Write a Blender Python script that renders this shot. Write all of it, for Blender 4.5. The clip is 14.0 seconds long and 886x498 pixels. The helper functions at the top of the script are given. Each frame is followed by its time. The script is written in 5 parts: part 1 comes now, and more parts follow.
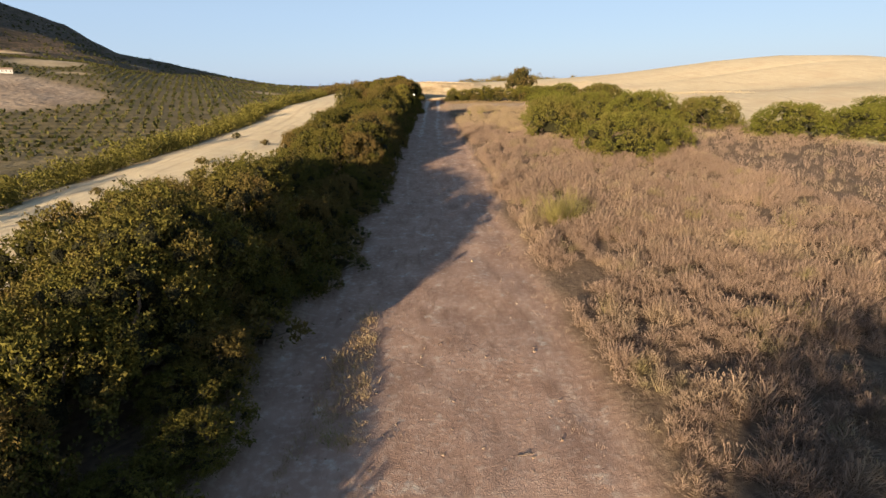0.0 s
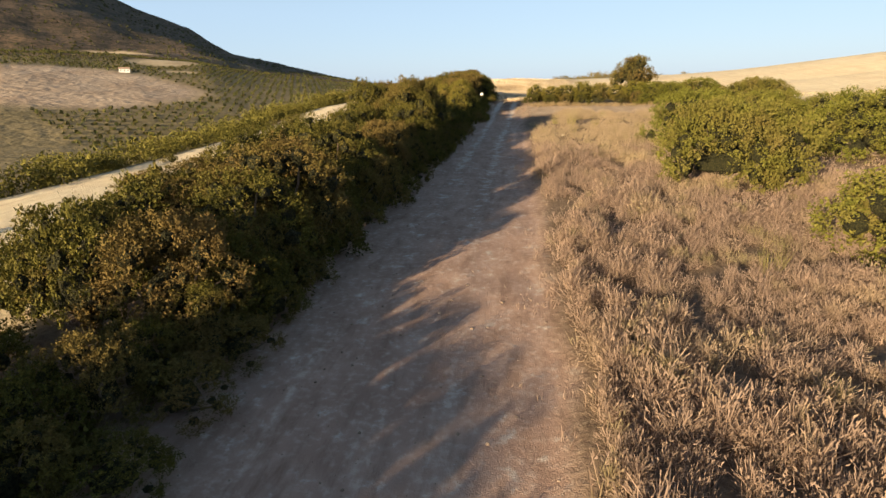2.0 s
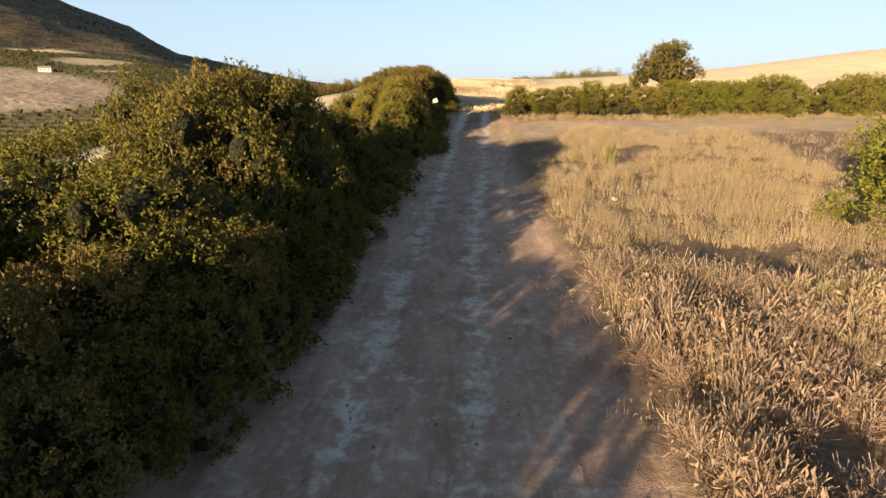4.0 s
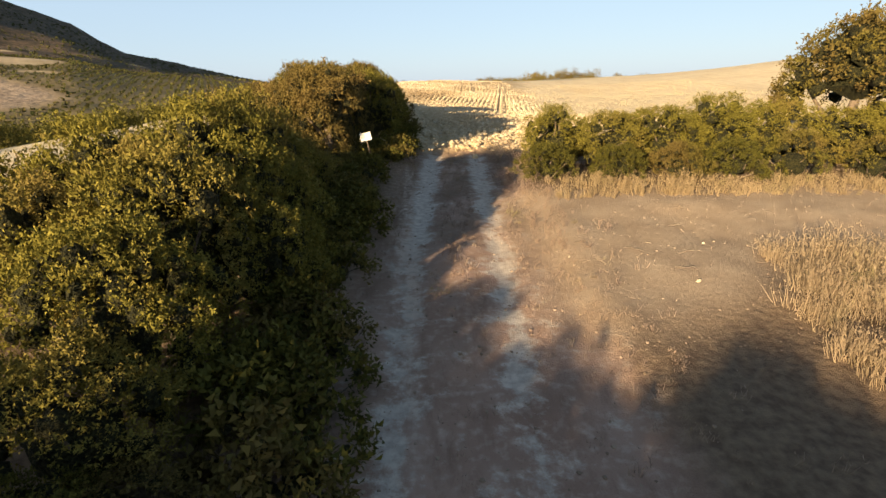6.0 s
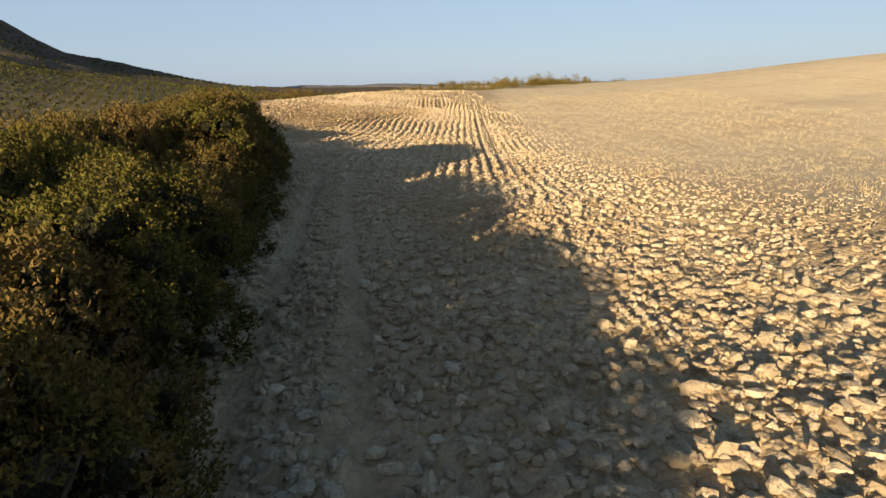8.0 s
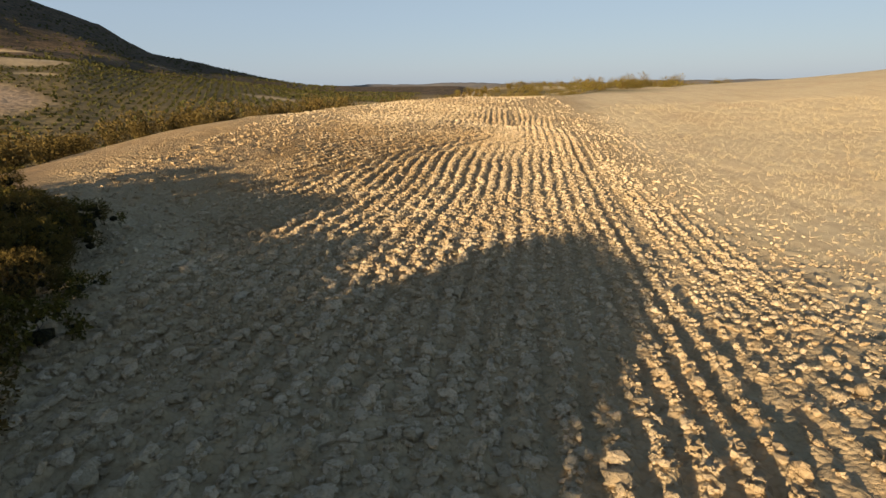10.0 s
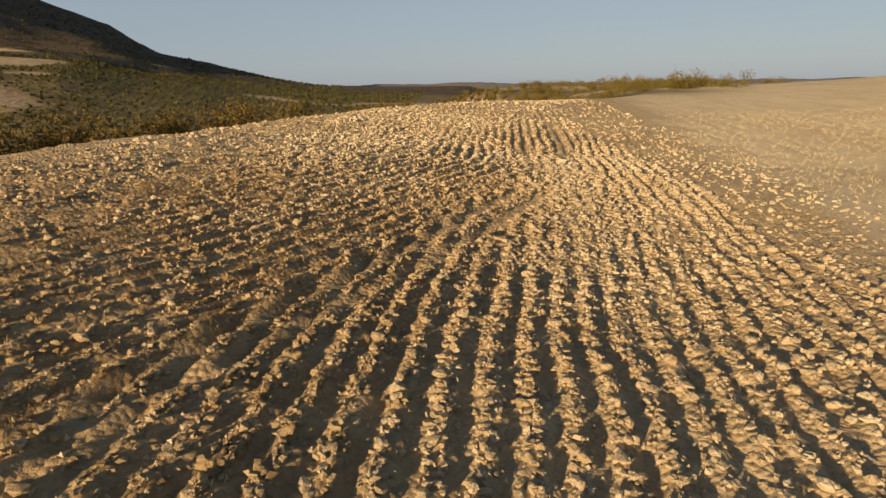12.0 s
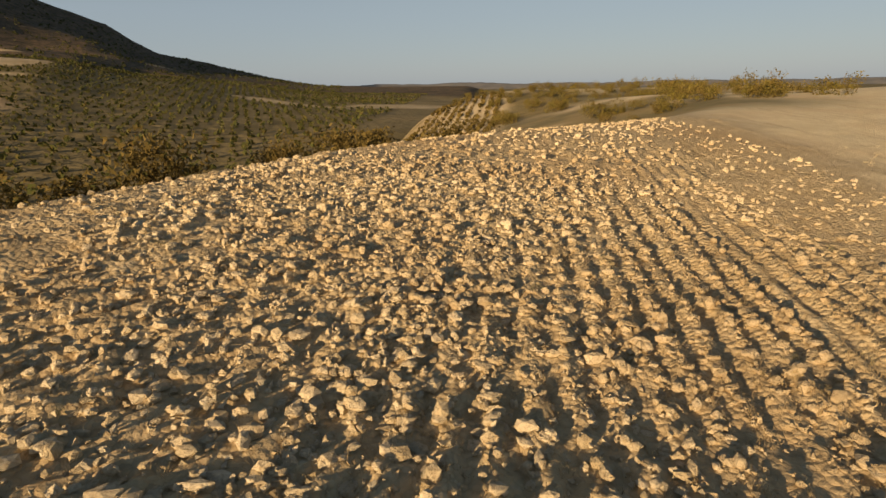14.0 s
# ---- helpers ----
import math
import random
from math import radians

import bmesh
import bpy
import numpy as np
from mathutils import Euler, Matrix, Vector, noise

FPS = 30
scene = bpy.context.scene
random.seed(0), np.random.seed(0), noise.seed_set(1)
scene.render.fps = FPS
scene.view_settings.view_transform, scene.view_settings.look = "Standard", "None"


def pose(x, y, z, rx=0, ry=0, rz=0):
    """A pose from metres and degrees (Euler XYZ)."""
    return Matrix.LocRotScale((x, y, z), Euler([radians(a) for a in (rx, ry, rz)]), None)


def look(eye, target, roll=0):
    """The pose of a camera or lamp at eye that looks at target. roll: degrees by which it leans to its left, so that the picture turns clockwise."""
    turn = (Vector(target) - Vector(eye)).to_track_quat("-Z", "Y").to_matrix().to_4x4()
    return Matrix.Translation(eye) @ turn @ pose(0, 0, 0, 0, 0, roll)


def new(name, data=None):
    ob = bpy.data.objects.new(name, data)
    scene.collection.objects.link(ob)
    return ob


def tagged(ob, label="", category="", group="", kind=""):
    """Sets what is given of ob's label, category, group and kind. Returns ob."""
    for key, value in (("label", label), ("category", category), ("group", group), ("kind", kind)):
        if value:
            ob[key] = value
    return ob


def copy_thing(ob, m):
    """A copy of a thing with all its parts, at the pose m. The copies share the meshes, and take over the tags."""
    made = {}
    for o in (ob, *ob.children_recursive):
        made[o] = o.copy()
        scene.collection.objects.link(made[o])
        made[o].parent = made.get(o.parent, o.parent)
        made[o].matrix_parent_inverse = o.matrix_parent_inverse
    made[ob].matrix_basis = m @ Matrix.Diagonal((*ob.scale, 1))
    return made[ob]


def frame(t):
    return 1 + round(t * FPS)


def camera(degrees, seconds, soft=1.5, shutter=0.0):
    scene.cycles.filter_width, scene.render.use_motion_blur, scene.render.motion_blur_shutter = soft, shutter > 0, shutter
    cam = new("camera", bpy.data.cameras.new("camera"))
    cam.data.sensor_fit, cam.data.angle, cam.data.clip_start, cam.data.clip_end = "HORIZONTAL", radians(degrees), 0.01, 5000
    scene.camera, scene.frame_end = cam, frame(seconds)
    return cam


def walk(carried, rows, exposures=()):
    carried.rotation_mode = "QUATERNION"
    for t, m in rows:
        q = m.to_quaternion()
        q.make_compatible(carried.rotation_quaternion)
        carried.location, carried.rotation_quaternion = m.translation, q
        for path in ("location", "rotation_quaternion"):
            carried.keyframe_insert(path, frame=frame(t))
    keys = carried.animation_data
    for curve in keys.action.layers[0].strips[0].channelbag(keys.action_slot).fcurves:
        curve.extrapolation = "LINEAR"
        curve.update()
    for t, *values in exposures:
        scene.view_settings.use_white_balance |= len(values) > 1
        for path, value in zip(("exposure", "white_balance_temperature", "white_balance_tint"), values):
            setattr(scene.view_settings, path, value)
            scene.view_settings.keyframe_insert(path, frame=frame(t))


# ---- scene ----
cam = camera(80.2, 14.0)
PATH = [
    (0, pose(0.000, 0.000, 3.750, 72.8, 0.9, -2.25)),
    (0.5, pose(1.199, 4.235, 3.687, 72.8, 0.9, 3.40)),
    (1, pose(1.940, 8.665, 3.634, 72.8, 0.9, 6.51)),
    (1.5, pose(2.197, 13.253, 3.548, 72.8, 0.9, 7.61)),
    (2, pose(2.109, 17.793, 3.520, 72.8, 0.9, 7.51)),
    (2.5, pose(1.826, 22.314, 3.493, 72.8, 0.9, 6.78)),
    (5, pose(0.930, 44.831, 3.770, 72.8, 0.9, 1.11)),
    (5.5, pose(0.854, 49.316, 3.908, 72.8, 0.9, 0.61)),
    (6, pose(0.811, 53.832, 4.018, 72.8, 0.9, -1.17)),
    (6.5, pose(0.842, 58.391, 4.230, 72.8, 0.9, -4.15)),
    (7, pose(0.963, 62.885, 4.680, 72.8, 0.9, -5.35)),
    (7.5, pose(1.185, 67.350, 5.087, 72.8, 0.9, -5.44)),
    (8, pose(1.492, 71.661, 5.427, 72.8, 0.9, -5.44)),
    (10.5, pose(2.313, 93.680, 6.137, 72.8, 0.9, 2.10)),
    (11, pose(2.333, 98.177, 6.081, 72.8, 0.9, 2.10)),
    (11.5, pose(2.322, 102.740, 6.066, 72.8, 0.9, 2.20)),
    (13, pose(2.065, 116.819, 6.373, 72.8, 0.9, 2.20)),
    (13.5, pose(1.863, 121.571, 6.627, 72.8, 0.9, 2.09)),
    (14, pose(1.684, 126.401, 6.744, 72.8, 0.9, 2.19)),
]
EXPOSURES = [(0, 0.85, 6650, 14), (2.5, 1.07, 7000, 11), (5, 1.17, 7200, 11), (6.2, 1.02, 7250, 12), (7, 0.84, 7250, 12), (7.5, 0.55, 7100, 12), (8, 0.62, 6950, 13), (10.5, 0.4, 7450, 14), (12, 0.15, 7850, 15), (14, 0.12, 8150, 14)]
walk(cam, PATH, EXPOSURES)

# ---- light ----
SUN_AZ, SUN_EL = 212.0, 10.7   # compass from +y, clockwise; height over the horizon
world = bpy.data.worlds.new("sky")
scene.world = world
world.use_nodes = True
wn = world.node_tree.nodes
sky = wn.new("ShaderNodeTexSky")
sky.sky_type = "NISHITA"
sky.sun_disc = False
sky.sun_elevation, sky.sun_rotation = radians(SUN_EL), radians(SUN_AZ)
sky.altitude, sky.air_density, sky.dust_density, sky.ozone_density = 500, 1.0, 1.0, 1.5
wn["Background"].inputs["Strength"].default_value = 0.081
haze = wn.new("ShaderNodeMix")   # even evening haze over the clear sky
haze.data_type = "RGBA"
way_up = wn.new("ShaderNodeSeparateXYZ")
low_sky = wn.new("ShaderNodeMapRange")   # thick at the horizon, clear overhead
low_sky.inputs["From Min"].default_value, low_sky.inputs["From Max"].default_value = 0.12, 0.40
low_sky.inputs["To Min"].default_value, low_sky.inputs["To Max"].default_value = 0.70, 0.0
world.node_tree.links.new(wn.new("ShaderNodeTexCoord").outputs["Generated"], way_up.inputs[0])
world.node_tree.links.new(way_up.outputs["Z"], low_sky.inputs["Value"])
world.node_tree.links.new(low_sky.outputs[0], haze.inputs[0])
haze.inputs[7].default_value = (3.4, 4.85, 6.85, 1)
world.node_tree.links.new(sky.outputs["Color"], haze.inputs[6])
world.node_tree.links.new(haze.outputs[2], wn["Background"].inputs["Color"])
sun_dir = Vector((math.sin(radians(SUN_AZ)) * math.cos(radians(SUN_EL)),
                  math.cos(radians(SUN_AZ)) * math.cos(radians(SUN_EL)), math.sin(radians(SUN_EL))))
sun_data = bpy.data.lights.new("sun", "SUN")
sun_data.energy, sun_data.angle, sun_data.color = 6.1, radians(0.6), (1.0, 0.785, 0.515)
sun = new("sun", sun_data)
sun.matrix_world = look(sun_dir * 200, (0, 0, 0))


# ---- helpers of the place ----
def smooth(a, b, v):
    t = np.clip((v - a) / (b - a), 0, 1)
    return t * t * (3 - 2 * t)


def vnoise(x, y, seed=0):
    """Value noise in the plane, -1 to 1."""
    xi, yi = np.floor(x).astype(np.int64), np.floor(y).astype(np.int64)
    fx, fy = x - xi, y - yi
    fx, fy = fx * fx * (3 - 2 * fx), fy * fy * (3 - 2 * fy)

    def h(a, b):
        n = (a * 374761393 + b * 668265263 + seed * 1442695041) & 0x7FFFFFFF
        n = ((n ^ (n >> 13)) * 1274126177) & 0x7FFFFFFF
        return ((n ^ (n >> 16)) & 0xFFFF) / 32767.5 - 1
    return ((h(xi, yi) * (1 - fx) + h(xi + 1, yi) * fx) * (1 - fy)
            + (h(xi, yi + 1) * (1 - fx) + h(xi + 1, yi + 1) * fx) * fy)


def fractal(x, y, size, octaves=4, seed=0):
    out, amp, total = 0, 1.0, 0.0
    for k in range(octaves):
        out = out + amp * vnoise(x / size + 17.3 * k, y / size - 9.1 * k, seed + k)
        total += amp
        amp, size = amp * 0.5, size * 0.5
    return out / total


def mesh_np(name, verts, faces, material=None, smooth_shade=False, attrs=None):
    me = bpy.data.meshes.new(name)
    verts, faces = np.asarray(verts, np.float32), np.asarray(faces, np.int32)
    n, k = faces.shape
    me.vertices.add(len(verts))
    me.vertices.foreach_set("co", verts.ravel())
    me.loops.add(n * k)
    me.loops.foreach_set("vertex_index", faces.ravel())
    me.polygons.add(n)
    me.polygons.foreach_set("loop_start", np.arange(0, n * k, k, dtype=np.int32))
    me.polygons.foreach_set("use_smooth", np.full(n, smooth_shade, bool))
    for key, values in (attrs or {}).items():
        a = me.attributes.new(key, "FLOAT", "POINT")
        a.data.foreach_set("value", np.asarray(values, np.float32).ravel())
    me.update(calc_edges=True)
    if material:
        me.materials.append(material)
    return me


def part(name, me, parent, label="", m=None):
    ob = new(name, me)
    ob.parent = parent
    if m is not None:
        ob.matrix_basis = m
    if label:
        ob["label"] = label
    return ob


# ---- materials ----
class Nodes:
    """A short way to write node materials."""

    def __init__(self, name):
        self.mat = bpy.data.materials.new(name)
        self.mat.use_nodes = True
        self.t = self.mat.node_tree
        self.bsdf = self.t.nodes["Principled BSDF"]
        self.out = self.t.nodes["Material Output"]
        self.bsdf.inputs["Specular IOR Level"].default_value = 0.25

    def put(self, sock, v):
        if isinstance(v, bpy.types.NodeSocket):
            self.t.links.new(v, sock)
        else:
            sock.default_value = v

    def node(self, kind, out=0, **sets):
        n = self.t.nodes.new(kind)
        for key, v in sets.items():
            self.put(n.inputs[key], v)
        return n.outputs[out]

    def coords(self):
        return self.node("ShaderNodeTexCoord", "Object")

    def place(self):
        return self.node("ShaderNodeNewGeometry", "Position")

    def noise(self, vec, scale, detail=4.0, rough=0.55):
        return self.node("ShaderNodeTexNoise", "Fac", Vector=vec, Scale=scale, Detail=detail, Roughness=rough)

    def attr(self, name):
        n = self.t.nodes.new("ShaderNodeAttribute")
        n.attribute_name = name
        return n.outputs["Fac"]

    def ramp(self, v, lo, hi):
        n = self.t.nodes.new("ShaderNodeMapRange")
        self.put(n.inputs["Value"], v)
        n.inputs["From Min"].default_value, n.inputs["From Max"].default_value = lo, hi
        return n.outputs["Result"]

    def mix(self, fac, a, b):
        n = self.t.nodes.new("ShaderNodeMix")
        n.data_type = "RGBA"
        self.put(n.inputs[0], fac)
        self.put(n.inputs[6], a if isinstance(a, bpy.types.NodeSocket) else (*a, 1))
        self.put(n.inputs[7], b if isinstance(b, bpy.types.NodeSocket) else (*b, 1))
        return n.outputs[2]

    def math(self, op, a, b=0.0):
        n = self.t.nodes.new("ShaderNodeMath")
        n.operation = op
        self.put(n.inputs[0], a)
        self.put(n.inputs[1], b)
        return n.outputs[0]

    def bump(self, height, distance, strength=1.0):
        n = self.t.nodes.new("ShaderNodeBump")
        n.inputs["Distance"].default_value, n.inputs["Strength"].default_value = distance, strength
        self.put(n.inputs["Height"], height)
        self.put(self.bsdf.inputs["Normal"], n.outputs[0])

    def done(self, colour, rough=0.9):
        self.put(self.bsdf.inputs["Base Color"], colour if isinstance(colour, bpy.types.NodeSocket) else (*colour, 1))
        self.put(self.bsdf.inputs["Roughness"], rough)
        return self.mat


def ground_material():
    """Soil of the track, the ploughed field, the dry verge and the far slopes, by what covers each spot."""
    g = Nodes("soil")
    p = g.place()
    fine, mid, wide = g.noise(p, 9.0, 6), g.noise(p, 1.3, 5), g.noise(p, 0.16, 4)
    grain = g.noise(p, 55.0, 3)
    track = g.mix(g.ramp(mid, 0.3, 0.7), (0.32, 0.208, 0.155), (0.46, 0.322, 0.25))
    track = g.mix(g.ramp(fine, 0.5, 0.75), track, (0.52, 0.405, 0.325))
    along = g.t.nodes.new("ShaderNodeMapping")
    along.inputs["Scale"].default_value = (1.0, 0.3, 1.0)
    g.put(along.inputs["Vector"], p)
    track = g.mix(g.ramp(g.noise(along.outputs[0], 3.4, 6, 0.65), 0.5, 0.68), track, (0.275, 0.180, 0.132))
    track = g.mix(g.ramp(g.math("ADD", g.attr("rut"), g.math("MULTIPLY", g.noise(p, 2.6, 6, 0.72), 2.6)), 1.50, 1.82), track, g.mix(g.ramp(fine, 0.4, 0.62), (0.47, 0.41, 0.35), (0.64, 0.58, 0.50)))
    track = g.mix(g.math("MULTIPLY", g.attr("turf"), 0.75), track, (0.17, 0.12, 0.08))
    long = g.t.nodes.new("ShaderNodeMapping")
    long.inputs["Scale"].default_value = (2.6, 0.14, 1.0)
    g.put(long.inputs["Vector"], p)
    track = g.mix(g.math("MULTIPLY", g.ramp(g.noise(long.outputs[0], 1.0, 5, 0.6), 0.56, 0.68), g.math("MULTIPLY", g.ramp(wide, 0.35, 0.6), g.ramp(fine, 0.35, 0.65))), track, (0.56, 0.455, 0.37))
    # verge soil, its colour darkened to deepen the shade between grass tufts
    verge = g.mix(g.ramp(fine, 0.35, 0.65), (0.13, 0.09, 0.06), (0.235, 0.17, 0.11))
    field = g.mix(g.ramp(mid, 0.3, 0.7), (0.52, 0.40, 0.235), (0.65, 0.525, 0.335))
    field = g.mix(g.ramp(wide, 0.45, 0.68), field, (0.53, 0.39, 0.225))
    field = g.mix(g.ramp(fine, 0.56, 0.8), field, (0.62, 0.53, 0.37))
    pale = g.mix(g.ramp(mid, 0.35, 0.7), (0.70, 0.58, 0.37), (0.78, 0.67, 0.46))
    turned = g.t.nodes.new("ShaderNodeMapping")
    turned.inputs["Rotation"].default_value, turned.inputs["Scale"].default_value = (0, 0, radians(-24)), (2.2, 0.07, 1.0)
    g.put(turned.inputs["Vector"], p)
    drill = g.noise(turned.outputs[0], 1.0, 4)
    pale = g.mix(g.ramp(wide, 0.5, 0.66), pale, (0.68, 0.54, 0.345))
    pale = g.mix(g.ramp(drill, 0.52, 0.70), pale, (0.60, 0.475, 0.30))
    slope = g.mix(g.ramp(wide, 0.4, 0.6), (0.10, 0.09, 0.035), (0.22, 0.17, 0.075))
    sand = g.mix(g.ramp(mid, 0.3, 0.7), (0.33, 0.245, 0.165), (0.45, 0.35, 0.245))
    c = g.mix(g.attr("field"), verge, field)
    # browner patches of soil left of the lane
    c = g.mix(g.math("MULTIPLY", g.attr("brown_earth"), g.ramp(mid, 0.25, 0.55)), c, (0.39, 0.275, 0.15))
    c = g.mix(g.attr("pale"), c, pale)
    c = g.mix(g.attr("scrub"), c, slope)
    c = g.mix(g.attr("track"), c, track)
    c = g.mix(g.attr("sand"), c, sand)
    crumbs = g.node("ShaderNodeTexVoronoi", "Distance", Vector=p, Scale=11.0)
    c = g.mix(g.math("MULTIPLY", g.attr("field"), g.ramp(crumbs, 0.5, 1.0)), c, (0.45, 0.33, 0.19))
    trodden = g.math("SUBTRACT", 1.0, g.math("MULTIPLY", g.math("MAXIMUM", g.attr("track"), g.attr("sand")), 0.62))
    relief = g.math("ADD", g.math("MULTIPLY", g.math("MULTIPLY", fine, trodden), 0.8), g.math("MULTIPLY", grain, 0.3))
    relief = g.math("SUBTRACT", relief, g.math("MULTIPLY", g.attr("field"), g.math("MULTIPLY", crumbs, 0.9)))
    g.bump(relief, 0.042, 1.0)
    return g.done(c, 0.95)


def clod_material():
    g = Nodes("dry_clods")
    p = g.place()
    one = g.node("ShaderNodeNewGeometry", "Random Per Island")
    c = g.mix(one, (0.55, 0.445, 0.285), (0.76, 0.655, 0.48))
    c = g.mix(g.ramp(g.noise(p, 22.0, 5), 0.5, 0.75), c, (0.44, 0.325, 0.19))
    c = g.mix(g.math("MULTIPLY", g.ramp(g.noise(p, 0.2, 4), 0.42, 0.66), 0.6), c, (0.43, 0.305, 0.17))
    c = g.mix(g.math("MULTIPLY", g.attr("brown_earth"), g.ramp(g.noise(p, 1.6, 4), 0.28, 0.6)), c, g.mix(one, (0.33, 0.225, 0.115), (0.50, 0.375, 0.215)))
    g.bump(g.noise(p, 26.0, 6, 0.7), 0.05, 1.0)
    return g.done(c, 0.95)


def stone_material():
    g = Nodes("pale_stone")
    p = g.place()
    one = g.node("ShaderNodeObjectInfo", "Random")
    c = g.mix(one, (0.42, 0.34, 0.22), (0.64, 0.56, 0.41))
    c = g.mix(g.ramp(g.noise(p, 18.0, 5), 0.5, 0.75), c, (0.36, 0.27, 0.16))
    g.bump(g.noise(p, 45.0, 4), 0.015, 0.8)
    return g.done(c, 0.95)


def leaf_material(name, a, b, dry=(0.16, 0.11, 0.04), glow=0.12):
    g = Nodes(name)
    one = g.node("ShaderNodeNewGeometry", "Random Per Island")
    ob = g.node("ShaderNodeObjectInfo", "Random")
    p = g.place()
    c = g.mix(one, a, b)
    patch = g.math("ADD", g.math("MULTIPLY", ob, 0.25), g.noise(p, 0.9, 2))
    c = g.mix(g.ramp(patch, 0.62, 0.92), c, dry)
    c = g.mix(g.math("MULTIPLY", g.ramp(ob, 0.55, 1.0), 0.35), c, dry)
    c = g.mix(g.math("MULTIPLY", g.ramp(ob, 0.4, 0.0), 0.35), c, a)
    g.done(c, 0.7)
    g.bsdf.inputs["Specular IOR Level"].default_value = 0.08
    thin = g.t.nodes.new("ShaderNodeBsdfTranslucent")
    g.put(thin.inputs["Color"], c)
    m = g.t.nodes.new("ShaderNodeMixShader")
    m.inputs[0].default_value = glow
    g.t.links.new(g.bsdf.outputs[0], m.inputs[1])
    g.t.links.new(thin.outputs[0], m.inputs[2])
    g.t.links.new(m.outputs[0], g.out.inputs["Surface"])
    return g.mat


def bark_material():
    g = Nodes("bark")
    p = g.coords()
    c = g.mix(g.ramp(g.noise(p, 14.0, 5), 0.35, 0.7), (0.09, 0.065, 0.045), (0.24, 0.19, 0.14))
    g.bump(g.noise(p, 30.0, 4), 0.01)
    return g.done(c, 0.9)


def straw_material(name, a, b, green):
    g = Nodes(name)
    one = g.node("ShaderNodeNewGeometry", "Random Per Island")
    p = g.place()
    c = g.mix(one, a, b)
    c = g.mix(g.ramp(g.noise(p, 0.35, 3), 0.55, 0.75), c, (0.44, 0.345, 0.21))
    c = g.mix(g.math("MULTIPLY", g.ramp(g.noise(p, 1.1, 3), 0.58, 0.72), green), c, (0.24, 0.23, 0.07))
    g.done(c, 0.85)
    thin = g.t.nodes.new("ShaderNodeBsdfTranslucent")
    g.put(thin.inputs["Color"], c)
    m = g.t.nodes.new("ShaderNodeMixShader")
    m.inputs[0].default_value = 0.25
    g.t.links.new(g.bsdf.outputs[0], m.inputs[1])
    g.t.links.new(thin.outputs[0], m.inputs[2])
    g.t.links.new(m.outputs[0], g.out.inputs["Surface"])
    return g.mat


def mountain_material():
    g = Nodes("hillside")
    p = g.place()
    wide, mid, fine = g.noise(p, 0.006, 5), g.noise(p, 0.035, 5), g.noise(p, 0.16, 4)
    scrub = g.mix(g.ramp(mid, 0.38, 0.62), (0.075, 0.055, 0.032), (0.175, 0.115, 0.068))
    scrub = g.mix(g.ramp(fine, 0.5, 0.62), scrub, (0.035, 0.036, 0.018))
    grove = g.mix(g.ramp(mid, 0.35, 0.65), (0.145, 0.118, 0.055), (0.22, 0.175, 0.09))
    bare = g.mix(g.ramp(mid, 0.35, 0.65), (0.34, 0.25, 0.17), (0.45, 0.35, 0.25))
    straw = g.mix(g.ramp(mid, 0.35, 0.65), (0.40, 0.31, 0.18), (0.52, 0.42, 0.27))
    c = g.mix(g.attr("grove"), scrub, grove)
    c = g.mix(g.attr("bare"), c, bare)
    c = g.mix(g.attr("straw"), c, straw)
    g.bump(fine, 2.5, 0.6)
    return g.done(c, 0.95)


g = Nodes("dull_pebbles")
PEBBLE = g.done(g.mix(g.node("ShaderNodeNewGeometry", "Random Per Island"), (0.20, 0.145, 0.10), (0.37, 0.285, 0.21)), 0.9)
SOIL, CLODS, STONE = ground_material(), clod_material(), stone_material()
LEAF = leaf_material("olive_green_leaves", (0.050, 0.052, 0.012), (0.160, 0.140, 0.030))
LEAF_OLIVE = leaf_material("yellow_olive_leaves", (0.105, 0.098, 0.020), (0.245, 0.208, 0.042), (0.20, 0.15, 0.045))
LEAF_BROWN = leaf_material("brownish_leaves", (0.075, 0.060, 0.018), (0.20, 0.150, 0.046))
# inner twigs, near black: the shade inside the crowns is in this colour
g = Nodes("inner_twig_shade")
TWIG_SHADE = g.done(g.mix(g.ramp(g.noise(g.place(), 26.0, 4, 0.7), 0.42, 0.62), (0.014, 0.016, 0.006), (0.055, 0.052, 0.018)), 0.95)
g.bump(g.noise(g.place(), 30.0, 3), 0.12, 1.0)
LEAF_BRIGHT = leaf_material("bright_green_leaves", (0.080, 0.090, 0.017), (0.185, 0.180, 0.034), (0.16, 0.13, 0.04))
LEAF_DRY = leaf_material("rusty_dry_leaves", (0.15, 0.095, 0.045), (0.25, 0.17, 0.085), (0.18, 0.12, 0.05))
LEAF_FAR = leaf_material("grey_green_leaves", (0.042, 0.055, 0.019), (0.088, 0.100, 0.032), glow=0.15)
LEAF_SLOPE = leaf_material("dark_scrub_leaves", (0.10, 0.095, 0.022), (0.20, 0.175, 0.042))
LEAF_GOLD = leaf_material("golden_dry_leaves", (0.075, 0.058, 0.020), (0.17, 0.125, 0.042), (0.16, 0.11, 0.04))
BARK, HILL = bark_material(), mountain_material()
STRAW = straw_material("grey_dry_straw", (0.225, 0.160, 0.120), (0.375, 0.274, 0.205), 0.6)
STRAW_GOLD = straw_material("golden_dry_straw", (0.24, 0.175, 0.10), (0.46, 0.355, 0.205), 0.8)
STRAW_TAN = straw_material("tan_dry_grass", (0.27, 0.20, 0.125), (0.46, 0.36, 0.235), 0.6)
